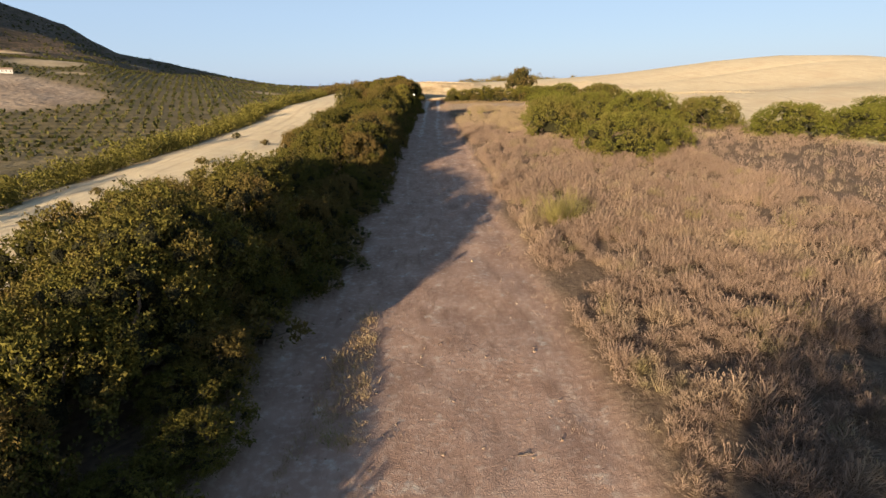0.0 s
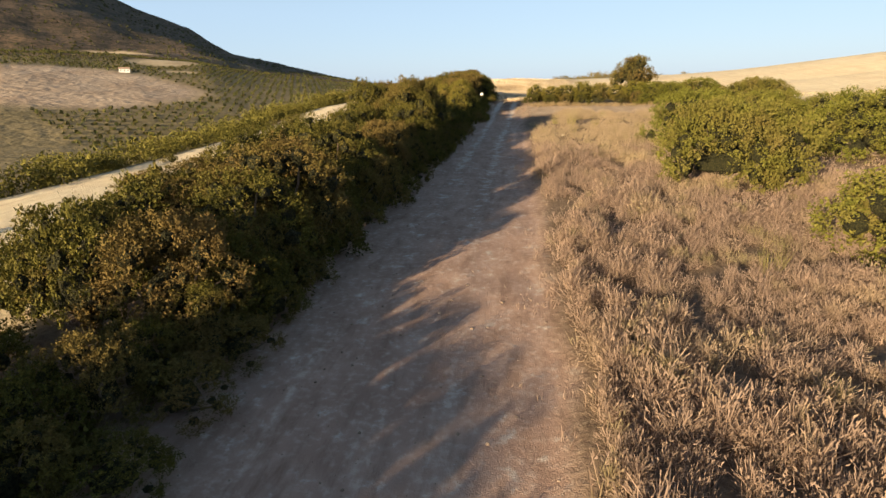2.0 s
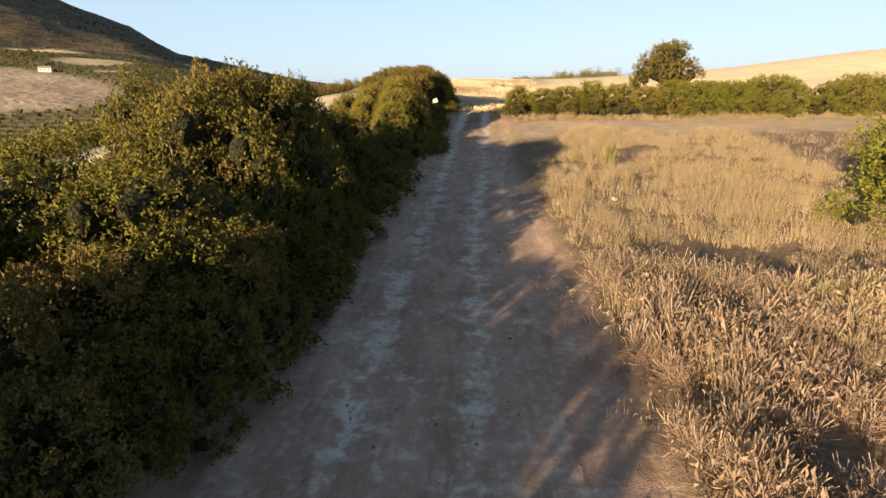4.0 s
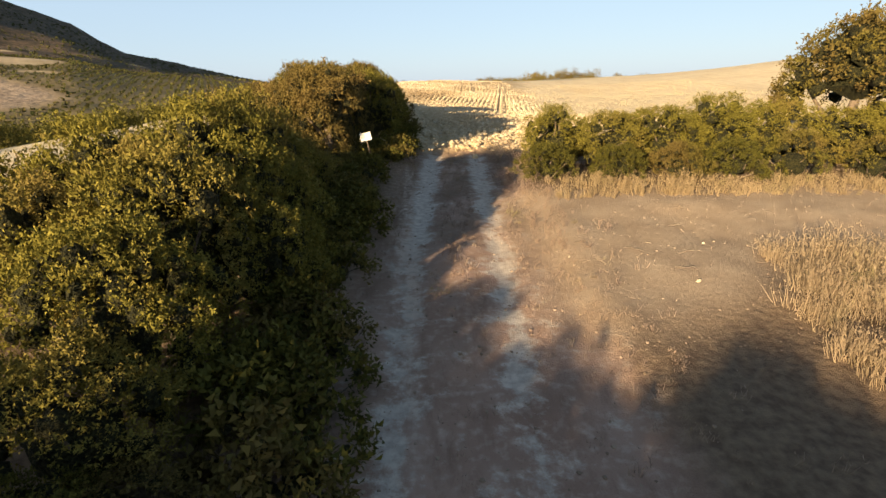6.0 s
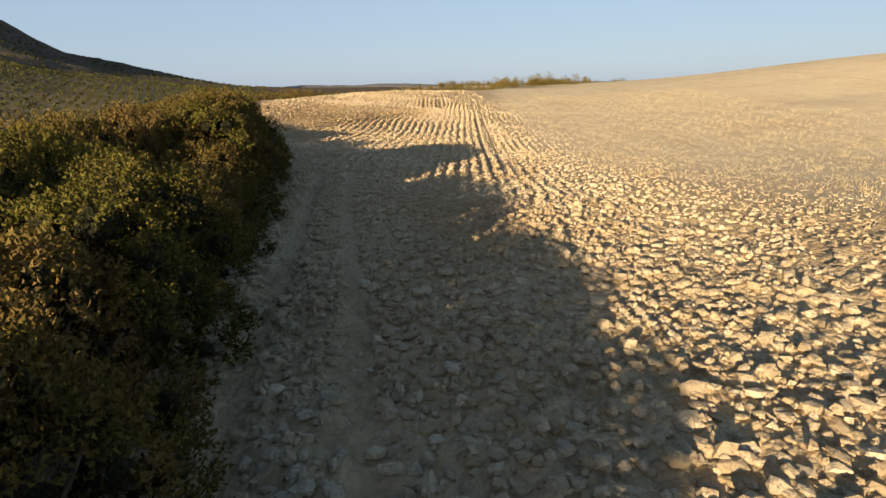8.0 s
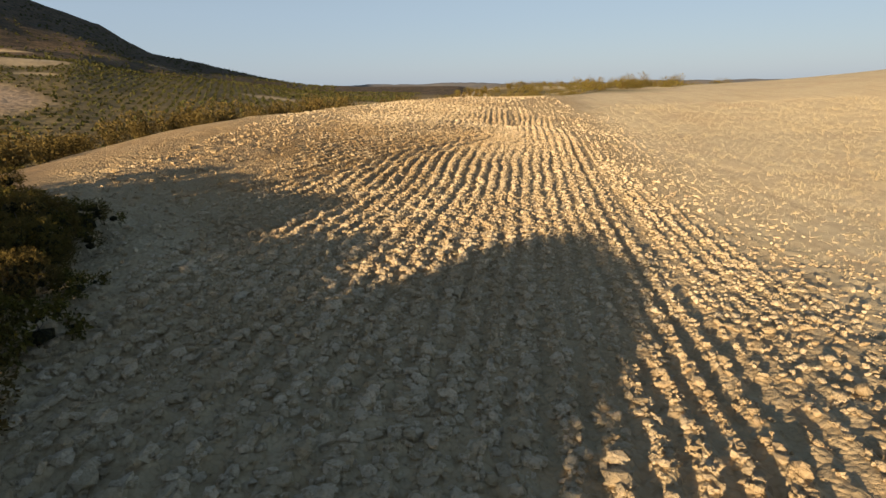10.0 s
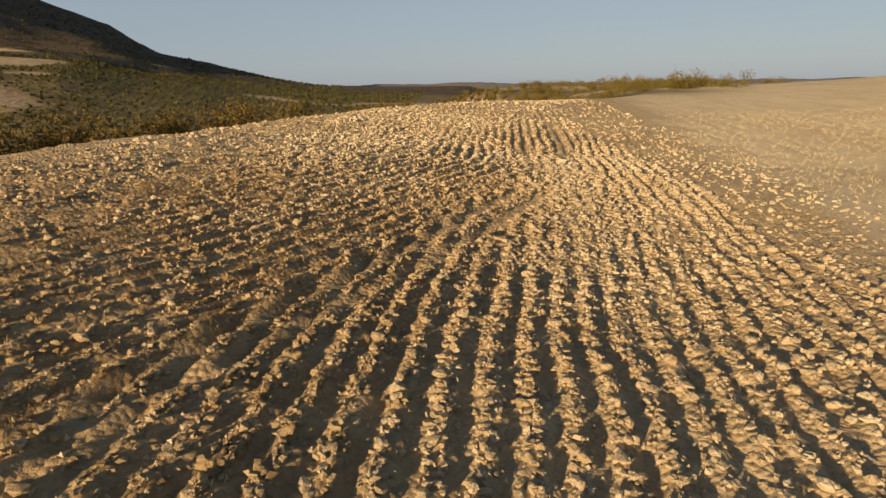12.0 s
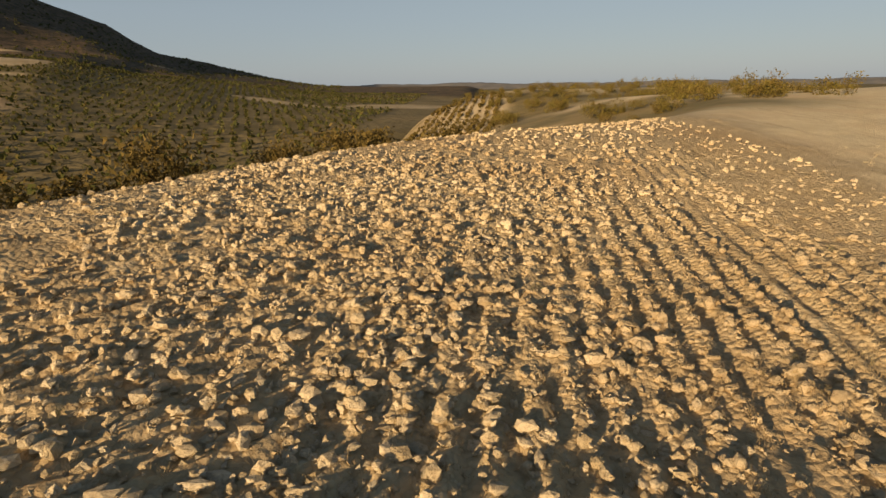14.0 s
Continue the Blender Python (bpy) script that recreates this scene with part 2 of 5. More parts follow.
STRAW_BROWN = straw_material("brown_dry_weeds", (0.20, 0.13, 0.055), (0.38, 0.26, 0.115), 0.2)
STUBBLE_STRAW = straw_material("pale_stubble", (0.50, 0.40, 0.22), (0.68, 0.56, 0.34), 0.1)
BROOM = straw_material("yellow_green_stalks", (0.19, 0.165, 0.055), (0.36, 0.31, 0.115), 0.3)


# ---- the lie of the land ----
KY = np.array([-40, 0, 11, 22, 35, 45, 52, 57, 66, 75, 84, 95, 105]) * 1.25
KZ = np.array([-1.2, -.6, -.45, -.05, .3, .75, 1.45, 1.75, 1.82, 1.78, 1.85, 2.45, 3.0]) * 1.25


def track_mid(y):
    return np.interp(y, [-40, 0, 15, 30, 47, 61, 71], [-0.5, 0.0, 0.06, 0.35, 0.7, 1.1, 1.5])


def track_half(y):
    return np.interp(y, [-40, 0, 36, 50, 60, 71], [2.7, 2.65, 2.5, 2.1, 1.7, 1.5])


def base_height(x, y):
    """The smooth form of the ridge on which the track runs."""
    prof = sum(np.interp(y + o, KY, KZ) for o in (-5, -2.5, 0, 2.5, 5)) / 5
    up = smooth(77, 103, y)
    e = np.clip(y - 131, 0, 300)
    z = prof + 0.1021 * e - 0.0008 * e * e
    z = z - up * 0.0891 * 17.5 * np.tanh((x - 1.25) / 17.5)
    z = z + 6.64 * np.exp(-((x - 108) / 46.6) ** 2 - ((y - 146.5) / 58) ** 2)
    edge = -16.0 + 2.5 * smooth(75, 103, y) + 41 * smooth(119, 187, y)
    u = np.clip((edge - x) / 1.25, -30, 400)
    z = z - 0.2866 * 1.25 * np.where(u > 30, u, np.log1p(np.exp(np.minimum(u, 30))))
    z = z - 0.12 * smooth(4, 31, x) * (1 - up)
    z = z + 0.45 * np.exp(-((x + 2) / 17) ** 2 - ((y - 152) / 17) ** 2)
    z = z - 0.5 * smooth(122, 140, y) * (1 - smooth(60, 100, x)) * (1 - smooth(240, 300, y))
    # the next ridge beyond the dip
    far = smooth(225, 285, y) * (1 - smooth(300, 420, y)) * smooth(-40, 30, x + 0.15 * (y - 250)) * (1 - smooth(95, 190, x))
    z = np.maximum(z, -20 + 0 * z)
    z = z * (1 - far) + 5.4 * far
    away = np.hypot(x, y - 60)
    return np.where(away > 330, z * (1 - smooth(330, 700, away)) - 16 * smooth(330, 700, away), z)


def zones(x, y):
    """How much of each ground cover there is at a spot."""
    wob = 0.35 * fractal(x, y, 2.2, 3, 5)
    d = np.abs(x - track_mid(y)) - track_half(y) + wob
    track = (1 - smooth(-0.35, 0.35, d)) * (1 - smooth(69.9, 70.7, y + wob))
    rut = 0
    for s in (-1, 1):
        mid = track_mid(y) + s * 0.66 + 0.12 * fractal(y + 0 * x, 0 * x + 3.0 * s, 5.0, 2, 16)
        rut = rut + np.exp(-((x - mid - 0.09 * fractal(x, y, 0.7, 3, 18)) / (0.21 + 0.06 * smooth(62, 67, y))) ** 2)
    rut = np.clip(rut, 0, 1) * (0.5 * smooth(24, 46, y) + 0.5 * smooth(58, 67, y)) * smooth(-0.9, 0.1, fractal(x, y, 0.8, 3, 15)) * (1 - smooth(69.6, 70.9, y))
    late = 1.3 * smooth(3.5, 6.0, x)
    sand = smooth(58.6, 60.2, y + wob - late) * (1 - smooth(64.6, 66.0, y + wob)) * smooth(1.6, 3.0, x) * (1 - smooth(24, 28, x))
    field = smooth(69.9, 70.7, y + wob) * smooth(-6.5, -4.0, x + 4 * smooth(82, 100, y) + 18 * smooth(100, 130, y))
    pale = smooth(11 - 5.0 * smooth(82, 96, y), 19 - 7 * smooth(82, 96, y), x - 0.13 * np.clip(y - 100, 0, 99) + wob * 6) * smooth(66, 72, y) + smooth(25.5, 29, x + wob * 3) * (1 - smooth(66, 72, y))
    pale = np.maximum(pale, (1 - smooth(-6.5, -5.2, x + wob)) * smooth(-17.5, -16, x + wob * 2) * (1 - smooth(90, 98, y)))
    pale = np.maximum(pale, smooth(150, 190, y) * smooth(-20, 0, x) * 0.7)
    scrub = 1 - smooth(-18.5, -16.5, x + wob * 2 + 30 * smooth(100, 140, y) * 0.25)
    scrub = np.maximum(scrub, smooth(195, 230, y) * (1 - smooth(276, 284, y)) * smooth(-0.25, 0.15, fractal(x, y, 26, 3, 44)))
    scrub = np.maximum(scrub, 0.85 * smooth(164, 176, y) * (1 - smooth(215, 235, y)) * smooth(0, 8, x) * (1 - smooth(26, 38, x)) * smooth(-0.3, 0.0, fractal(x, y, 14, 3, 45)))
    crop = x - 0.10 * (y - 205)
    scrub = scrub * (1 - smooth(200, 206, y) * (1 - smooth(286, 292, y)) * smooth(-17, -15, crop) * (1 - smooth(5, 8, crop)))
    scrub = np.maximum(scrub, smooth(330, 400, np.hypot(x, y - 60)))
    return {"track": track, "rut": rut, "turf": track * (1 - np.clip(rut * 1.6, 0, 1)) * smooth(58, 66, y) * smooth(-0.5, 0.1, fractal(x, y, 0.9, 3, 17)), "sand": sand, "field": np.maximum(field - pale, 0), "plough": np.maximum(field * (1 - smooth(11, 15, x)), field - pale), "pale": pale, "scrub": scrub,
            "brown_earth": smooth(100, 112, y) * (1 - smooth(117, 129, y)) * (1 - smooth(0, 4.5, x - 0.2 * (y - 112) + 3 * wob))}


def cells(x, y, size, seed=0):
    """Lumps like broken earth: a dome of its own height in every cell."""
    u, v = x / size, y / size
    xi, yi = np.floor(u), np.floor(v)
    best = np.zeros_like(u)
    for i in (-1, 0, 1):
        for j in (-1, 0, 1):
            a, b = xi + i, yi + j
            jx, jy = 0.5 + 0.45 * vnoise(a + 0.0, b + 0.0, seed), 0.5 + 0.45 * vnoise(a, b, seed + 1)
            tall = 0.55 + 0.45 * vnoise(a, b, seed + 2)
            d = np.hypot(u - a - jx, v - b - jy)
            best = np.maximum(best, tall * np.clip(1 - (d / 0.6) ** 2, 0, 1))
    return best


def headland(x, y):
    """Side of the long turning lane that crosses the field."""
    return x - (0.45 * (y - 115) - 0.3) - 0.35 * fractal(x, y, 9, 2, 43)


ROW = 0.47   # from one plough ridge to the next


def furrow_lines(x, y):
    """Across-row distance of the plough lines: one set runs up the field, another meets it at the lane."""
    up = x - 0.13 * (y - 100)
    slant = 0.91 * (x - 0.45 * (y - 115)) - 0.004 * (y - 115) ** 2
    slant = np.where(y > 127.5, x - 0.07 * (y - 130), slant)
    return np.where(headland(x, y) < 0, slant, up) + 0.20 * fractal(x, y, 6, 2, 41) + 0.09 * fractal(x, y, 1.5, 2, 42)


def rows_show(x, y):
    """How clearly the plough rows stand out: strong up the field and beside the lane, lost in clods further off."""
    lane = headland(x, y)
    return smooth(79, 96, y) * np.where(lane < 0, 0.12 + 0.88 * smooth(-7.5, -3.5, lane), 1.0)


def wheel_marks(x, y):
    """Tyre lines in the field."""
    up, lane = x - 0.13 * (y - 100) + 0.1 * fractal(x, y, 9, 2, 46), headland(x, y)
    right = lane > 0
    m = sum(np.exp(-((up - c) / 0.10) ** 2) for c in (6.4, 7.05)) * right * smooth(90, 96, y)
    near = np.interp(y, [71, 71.5, 73.8, 76.5, 80, 84], [3.1, 3.5, 5.5, 7.3, 9.2, 11.5]) + 0.1 * fractal(x, y, 2, 2, 48)
    m = m + sum(np.exp(-((x - near - c) / 0.17) ** 2) for c in (0.0, 1.75)) * (1 - smooth(80, 84, y))
    m = m + sum(np.exp(-((x - 0.07 * (y - 130) - c) / 0.24) ** 2) for c in (4.9, 6.6)) * smooth(127.5, 130, y) * (1 - smooth(136, 146, y)) * (lane < 0.3) * 0.6
    for line in ([-0.1, -0.2, -0.4, -0.8, -1.3], [1.2, 1.1, 0.9, 0.3, -0.2]):
        mid = np.interp(y, [71, 75.9, 78.2, 84.1, 92.6], line) + 0.1 * fractal(x, y, 3, 2, 49)
        m = m + 0.8 * np.exp(-((x - mid) / 0.22) ** 2) * (1 - smooth(90, 94, y))
    return np.clip(m + sum(np.exp(-((lane - c - k * (y - 120)) / 0.2) ** 2) for c, k in ((0.55, 0.05), (1.35, 0.075))) * smooth(104, 112, y) * (1 - smooth(120, 125, y)), 0, 1)


def height(x, y, detail=True):
    z = base_height(x, y)
    if not detail:
        return z
    w = zones(x, y)
    near = 1 - smooth(150, 260, np.hypot(x, y - 60))
    lines = furrow_lines(x, y)
    along = np.clip(0.8 + 0.3 * fractal(x, y, 1.0, 2, 12) + 0.8 * fractal(x, y, 5.0, 2, 13), 0.1, 1.4)
    lane = headland(x, y)
    ridge = np.cos(2 * np.pi * lines / ROW) * 0.040 * along * (1 + 0.7 * smooth(-8, -4, lane) * (1 - smooth(0.3, 0.8, lane)) * smooth(103, 109, y))
    clear = rows_show(x, y)
    close = (w["plough"] > 0) & (np.abs(x - 2) < 14) & (y < 150)
    rough = np.zeros_like(z)
    rough[close] = cells(x[close], y[close], 0.24, 22) * 0.14 + cells(x[close], y[close], 0.55, 27) * 0.05
    z = z + near * w["plough"] * (ridge * (0.2 + 0.8 * clear) + rough * (1.1 - 0.4 * clear) + 0.03 * fractal(x, y, 1.2, 3, 19))
    z = z - near * w["plough"] * 0.075 * wheel_marks(x, y)
    z = z - 0.10 * w["track"] + w["track"] * (0.045 * fractal(x, y, 0.9, 4, 3) - 0.07 * w["rut"])
    z = z + near * (1 - w["track"]) * (1 - w["plough"]) * 0.09 * fractal(x, y, 1.6, 4, 8)
    return z


def axis_steps(stops):
    """Grid lines: (from, to, step) stretches, then steps that grow outwards."""
    lines = []
    for a, b, s in stops:
        lines += list(np.arange(a, b - 1e-6, s))
    lines.append(stops[-1][1])
    lo, hi, s0, s1 = lines[0], lines[-1], stops[0][2], stops[-1][2]
    out = []
    while lo > -4600:
        s0 *= 1.22
        lo -= s0
        out.append(lo)
    lines = out[::-1] + lines
    while hi < 4600:
        s1 *= 1.22
        hi += s1
        lines.append(hi)
    return np.array(lines)


gx = axis_steps([(-34, -12, 1.0), (-12, -8, 0.3), (-8, -4, 0.2), (-4, 9, 0.135), (9, 16, 0.2), (16, 18, 0.5), (18, 34, 1.0)])
gy = axis_steps([(-10, -2, 1.0), (-2, 44, 0.4), (44, 69.6, 0.2), (69.6, 124, 0.15), (124, 146, 0.18), (146, 160, 0.4), (160, 190, 1.0)])
GX, GY = np.meshgrid(gx, gy)
GZ = height(GX, GY)
# under the far slopes on the sunrise side the sheet lies lower than they do
bearing = np.degrees(np.arctan2(-GX, GY - 60))
GZ = GZ - 12 * smooth(85, 130, np.hypot(GX, GY - 60)) * smooth(2, 9, bearing) * (1 - smooth(100, 115, bearing))
rows_n, cols_n = GX.shape
idx = np.arange(rows_n * cols_n).reshape(rows_n, cols_n)
quads = np.stack([idx[:-1, :-1], idx[:-1, 1:], idx[1:, 1:], idx[1:, :-1]], -1).reshape(-1, 4)
cover = zones(GX, GY)
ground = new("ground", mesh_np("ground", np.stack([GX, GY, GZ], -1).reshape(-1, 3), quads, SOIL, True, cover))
tagged(ground, "dry earth ridge with a rutted dirt track and a ploughed pale field", "ground", kind="structure")


# ---- far slopes, groves and mountain ----
def far_height(bearing_deg, r):
    """Heights of the valley and the mountain, by bearing to the left of +y and distance from (0, 60)."""
    near_el = np.interp(bearing_deg, [0, 8, 15, 20, 28, 33, 40, 50, 70, 110], [-0.6, -0.3, 0.0, 0.5, 1.6, 2.7, 3.2, 3.4, 3.0, 1.0])
    far_el = np.interp(bearing_deg, [0, 10, 15, 19, 24, 28.5, 30, 32, 34.5, 37, 40, 47, 58, 75, 110],
                       [0.0, 0.1, 0.35, 1.1, 2.2, 3.25, 4.0, 5.45, 6.4, 7.3, 8.6, 10.5, 12, 9, 3])
    t1, t2 = np.tan(np.radians(near_el)), np.tan(np.radians(far_el))
    foot = -17 + 4 * smooth(20, 5, bearing_deg)
    knots = [(80, foot - 3), (130, foot), (220, foot + 2), (380, foot * 0.45 + 0.55 * (4 + 380 * t1)), (620, 4 + 620 * t1), (800, 4 + 800 * t1 * 0.95),
             (1150, 4 + 1150 * (0.6 * t1 + 0.4 * np.minimum(t2, t1 * 1.25))), (1900, 4 + 1900 * t2 * 0.86), (2600, 4 + 2600 * t2), (3200, 4 + 2500 * t2), (4400, 4 + 1500 * t2 - 60)]
    z = np.zeros_like(r)
    for (r0, z0), (r1, z1) in zip(knots[:-1], knots[1:]):
        inside = (r >= r0) & (r <= r1)
        t = (r - r0) / (r1 - r0)
        z = np.where(inside, z0 * (1 - t) + z1 * t, z)
    return z


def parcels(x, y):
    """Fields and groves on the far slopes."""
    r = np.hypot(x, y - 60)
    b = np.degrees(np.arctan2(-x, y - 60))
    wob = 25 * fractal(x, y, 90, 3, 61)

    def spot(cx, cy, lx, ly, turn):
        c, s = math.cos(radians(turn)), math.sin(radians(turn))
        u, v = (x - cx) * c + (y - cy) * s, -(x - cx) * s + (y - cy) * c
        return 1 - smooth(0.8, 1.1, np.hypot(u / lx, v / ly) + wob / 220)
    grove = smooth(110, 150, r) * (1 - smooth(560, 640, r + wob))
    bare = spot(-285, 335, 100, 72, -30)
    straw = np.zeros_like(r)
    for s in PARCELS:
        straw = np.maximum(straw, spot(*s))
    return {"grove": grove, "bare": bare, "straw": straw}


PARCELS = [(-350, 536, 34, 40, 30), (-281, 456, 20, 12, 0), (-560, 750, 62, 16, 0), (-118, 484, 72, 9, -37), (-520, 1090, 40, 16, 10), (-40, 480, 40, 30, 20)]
bearings = np.concatenate([np.arange(-4, 52, 0.3), np.arange(52, 116, 2.0)])
ranges = np.concatenate([np.arange(80, 300, 8), np.arange(300, 900, 10), np.geomspace(900, 4500, 60)])
BB, RR = np.meshgrid(bearings, ranges)
FX, FY = -RR * np.sin(np.radians(BB)), 60 + RR * np.cos(np.radians(BB))
FZ = far_height(BB, RR)
FZ = FZ + smooth(500, 1200, RR) * fractal(FX, FY, 260, 5, 71) * 22 * smooth(14, 30, BB) + smooth(150, 500, RR) * fractal(FX, FY, 120, 4, 75) * 4
FZ = FZ - 40 * (1 - smooth(-4, 0, BB))
idx = np.arange(FX.size).reshape(FX.shape)
quads = np.stack([idx[:-1, :-1], idx[1:, :-1], idx[1:, 1:], idx[:-1, 1:]], -1).reshape(-1, 4)
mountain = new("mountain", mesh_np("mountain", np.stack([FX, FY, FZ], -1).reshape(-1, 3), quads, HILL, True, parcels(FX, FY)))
tagged(mountain, "scrubby brown mountain above terraced olive slopes and bare fields", "mountain", kind="structure")


def far_ground(x, y):
    b, r = np.degrees(np.arctan2(-x, y - 60)), np.hypot(x, y - 60)
    return far_height(b, r) + smooth(500, 1200, r) * fractal(x, y, 260, 5, 71) * 22 * smooth(14, 30, b) + smooth(150, 500, r) * fractal(x, y, 120, 4, 75) * 4


def backdrop_hills():
    """A low blue line of hills along the horizon."""
    b = np.radians(np.arange(-60, 30, 0.25))
    top = 22 + 14 * fractal(np.degrees(b), 0 * b, 6, 4, 91) + 5 * fractal(np.degrees(b), 0 * b, 0.9, 3, 95)
    v, f = [], []
    for r, k in ((3300, -1.0), (3700, 0.6), (4000, 1.0), (4500, -1.0)):
        for a, h in zip(b, top):
            v.append((-r * math.sin(a), 60 + r * math.cos(a), h * k if k > 0 else -60))
    n = len(b)
    for j in range(3):
        for i in range(n - 1):
            f.append((j * n + i, (j + 1) * n + i, (j + 1) * n + i + 1, j * n + i + 1))
    g = Nodes("hazy_hills")
    c = g.mix(g.ramp(g.noise(g.place(), 0.01, 5), 0.35, 0.65), (0.16, 0.165, 0.17), (0.26, 0.245, 0.225))
    ob = new("backdrop", mesh_np("backdrop", v, f, g.done(c, 0.95), True))
    return tagged(ob, "hazy blue-grey line of low distant hills", "hills", kind="structure")


backdrop_hills()


def ico(subdiv=0):
    bm = bmesh.new()
    bmesh.ops.create_icosphere(bm, subdivisions=subdiv + 1, radius=1)
    v = np.array([x.co for x in bm.verts])
    f = np.array([[x.index for x in p.verts] for p in bm.faces])
    bm.free()
    return v, f


def scatter_np(variants, pos, scale, rng, tilt=True, squash=1.0):
    """One set of verts and faces made of many turned and scaled copies of the variants."""
    V, F, n0 = [], [], 0
    which = rng.integers(0, len(variants), len(pos))
    for k, (v, f) in enumerate(variants):
        sel = np.where(which == k)[0]
        if len(sel) == 0:
            continue
        a = rng.uniform(0, 2 * np.pi, len(sel))
        ca, sa = np.cos(a), np.sin(a)
        w = np.broadcast_to(v, (len(sel), *v.shape)).copy()
        if tilt:
            b = rng.uniform(-0.6, 0.6, len(sel))
            cb, sb = np.cos(b)[:, None], np.sin(b)[:, None]
            w1, w2 = w[:, :, 1] * cb - w[:, :, 2] * sb, w[:, :, 1] * sb + w[:, :, 2] * cb
            w[:, :, 1], w[:, :, 2] = w1, w2
        x, y = w[:, :, 0] * ca[:, None] - w[:, :, 1] * sa[:, None], w[:, :, 0] * sa[:, None] + w[:, :, 1] * ca[:, None]
        s = scale[sel]
        s = s if s.ndim == 2 else np.stack([s, s, s * squash], -1)
        w = np.stack([x, y, w[:, :, 2]], -1) * s[:, None, :] + pos[sel][:, None, :]
        V.append(w.reshape(-1, 3))
        F.append((f[None] + (np.arange(len(sel)) * len(v))[:, None, None] + n0).reshape(-1, f.shape[1]))
        n0 += len(sel) * len(v)
    if not V:
        return np.zeros((0, 3)), np.zeros((0, variants[0][1].shape[1]), int)
    return np.concatenate(V), np.concatenate(F)


def lump_variants(n, rough, rng, subdiv=0):
    v, f = ico(subdiv)
    out = []
    for _ in range(n):
        w = v * rng.uniform(1 - rough, 1 + rough, (len(v), 1)) * rng.uniform(0.7, 1.25, (1, 3))
        out.append((w, f))
    return out


def tuft_variants(n, leaves, rng, size=0.34):
    """Rough leafy balls for trees far off: loose facets round a core."""
    out = []
    for _ in range(n):
        d = rng.normal(size=(leaves, 3))
        d /= np.linalg.norm(d, axis=1, keepdims=True)
        c = d * rng.uniform(0.55, 1.05, (leaves, 1)) * np.array([1, 1, 0.8])
        a = rng.normal(size=(leaves, 3)) * size
        b = rng.normal(size=(leaves, 3)) * size
        v = np.stack([c - a, c + b, c + a, c - b], 1).reshape(-1, 3)
        v[:, 2] += 0.75
        out.append((v, np.arange(leaves * 4).reshape(-1, 4)))
    return out


rng = np.random.default_rng(7)


def olive_groves():
    """Rows of small olive trees in the valley and on the foot of the mountain."""
    P = []
    for turn, box in ((22, (-640, -40, 110, 760)), (52, (-700, -300, 250, 620))):
        c, s = math.cos(radians(turn)), math.sin(radians(turn))
        u, v = np.meshgrid(np.arange(-900, 900, 5.2), np.arange(-900, 900, 9.0))
        x, y = u * c - v * s - 300, u * s + v * c + 400
        keep = (x > box[0]) & (x < box[1]) & (y > box[2]) & (y < box[3])
        split = x + 0.35 * y < -250
        keep &= split if turn == 52 else ~split
        x, y = x[keep], y[keep]
        r, b = np.hypot(x, y - 60), np.degrees(np.arctan2(-x, y - 60))
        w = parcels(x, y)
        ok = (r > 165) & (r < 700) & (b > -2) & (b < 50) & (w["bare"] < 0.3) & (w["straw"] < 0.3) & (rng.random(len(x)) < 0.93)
        x, y = x[ok] + rng.normal(0, 0.5, ok.sum()), y[ok] + rng.normal(0, 0.5, ok.sum())
        P.append(np.stack([x, y, far_ground(x, y) - 0.2], -1))
    P = np.concatenate(P)
    v, f = scatter_np(tuft_variants(6, 12, rng, 0.36), P, rng.uniform(1.05, 1.45, len(P)), rng, False)
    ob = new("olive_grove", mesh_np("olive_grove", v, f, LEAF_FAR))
    tagged(ob, "olive trees in long rows over the valley slopes", "olive trees", kind="stuff")
    # scrub on the mountain
    n = 3600
    b, r = np.radians(rng.uniform(12, 50, n)), rng.uniform(640, 2500, n) ** 1.0
    x, y = -r * np.sin(b), 60 + r * np.cos(b)
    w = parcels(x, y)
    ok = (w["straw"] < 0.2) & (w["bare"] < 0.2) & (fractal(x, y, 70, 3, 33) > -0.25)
    x, y, r = x[ok], y[ok], r[ok]
    v, f = scatter_np(tuft_variants(5, 9, rng, 0.6), np.stack([x, y, far_ground(x, y) - 0.6], -1), rng.uniform(0.8, 2.0, len(x)) * (0.6 + r / 2600), rng, False)
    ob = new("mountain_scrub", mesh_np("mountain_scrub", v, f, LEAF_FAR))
    tagged(ob, "dark scrub bushes scattered over the mountain slope", "scrub", kind="stuff")


olive_groves()


# ---- shrubs and trees ----
def tube(points, radii, sides=5):
    """A tapered limb along the points."""
    v, f = [], []
    for k, (p, r) in enumerate(zip(points, radii)):
        d = (points[min(k + 1, len(points) - 1)] - points[max(k - 1, 0)]).normalized()
        u = d.cross(Vector((0.3, 0.9, 0.1))).normalized()
        w = d.cross(u)
        for i in range(sides):
            a = 2 * math.pi * i / sides
            v.append(tuple(p + u * (math.cos(a) * r) + w * (math.sin(a) * r)))
    for k in range(len(points) - 1):
        for i in range(sides):
            j = (i + 1) % sides
            f.append((k * sides + i, k * sides + j, (k + 1) * sides + j, (k + 1) * sides + i))
    return v, f


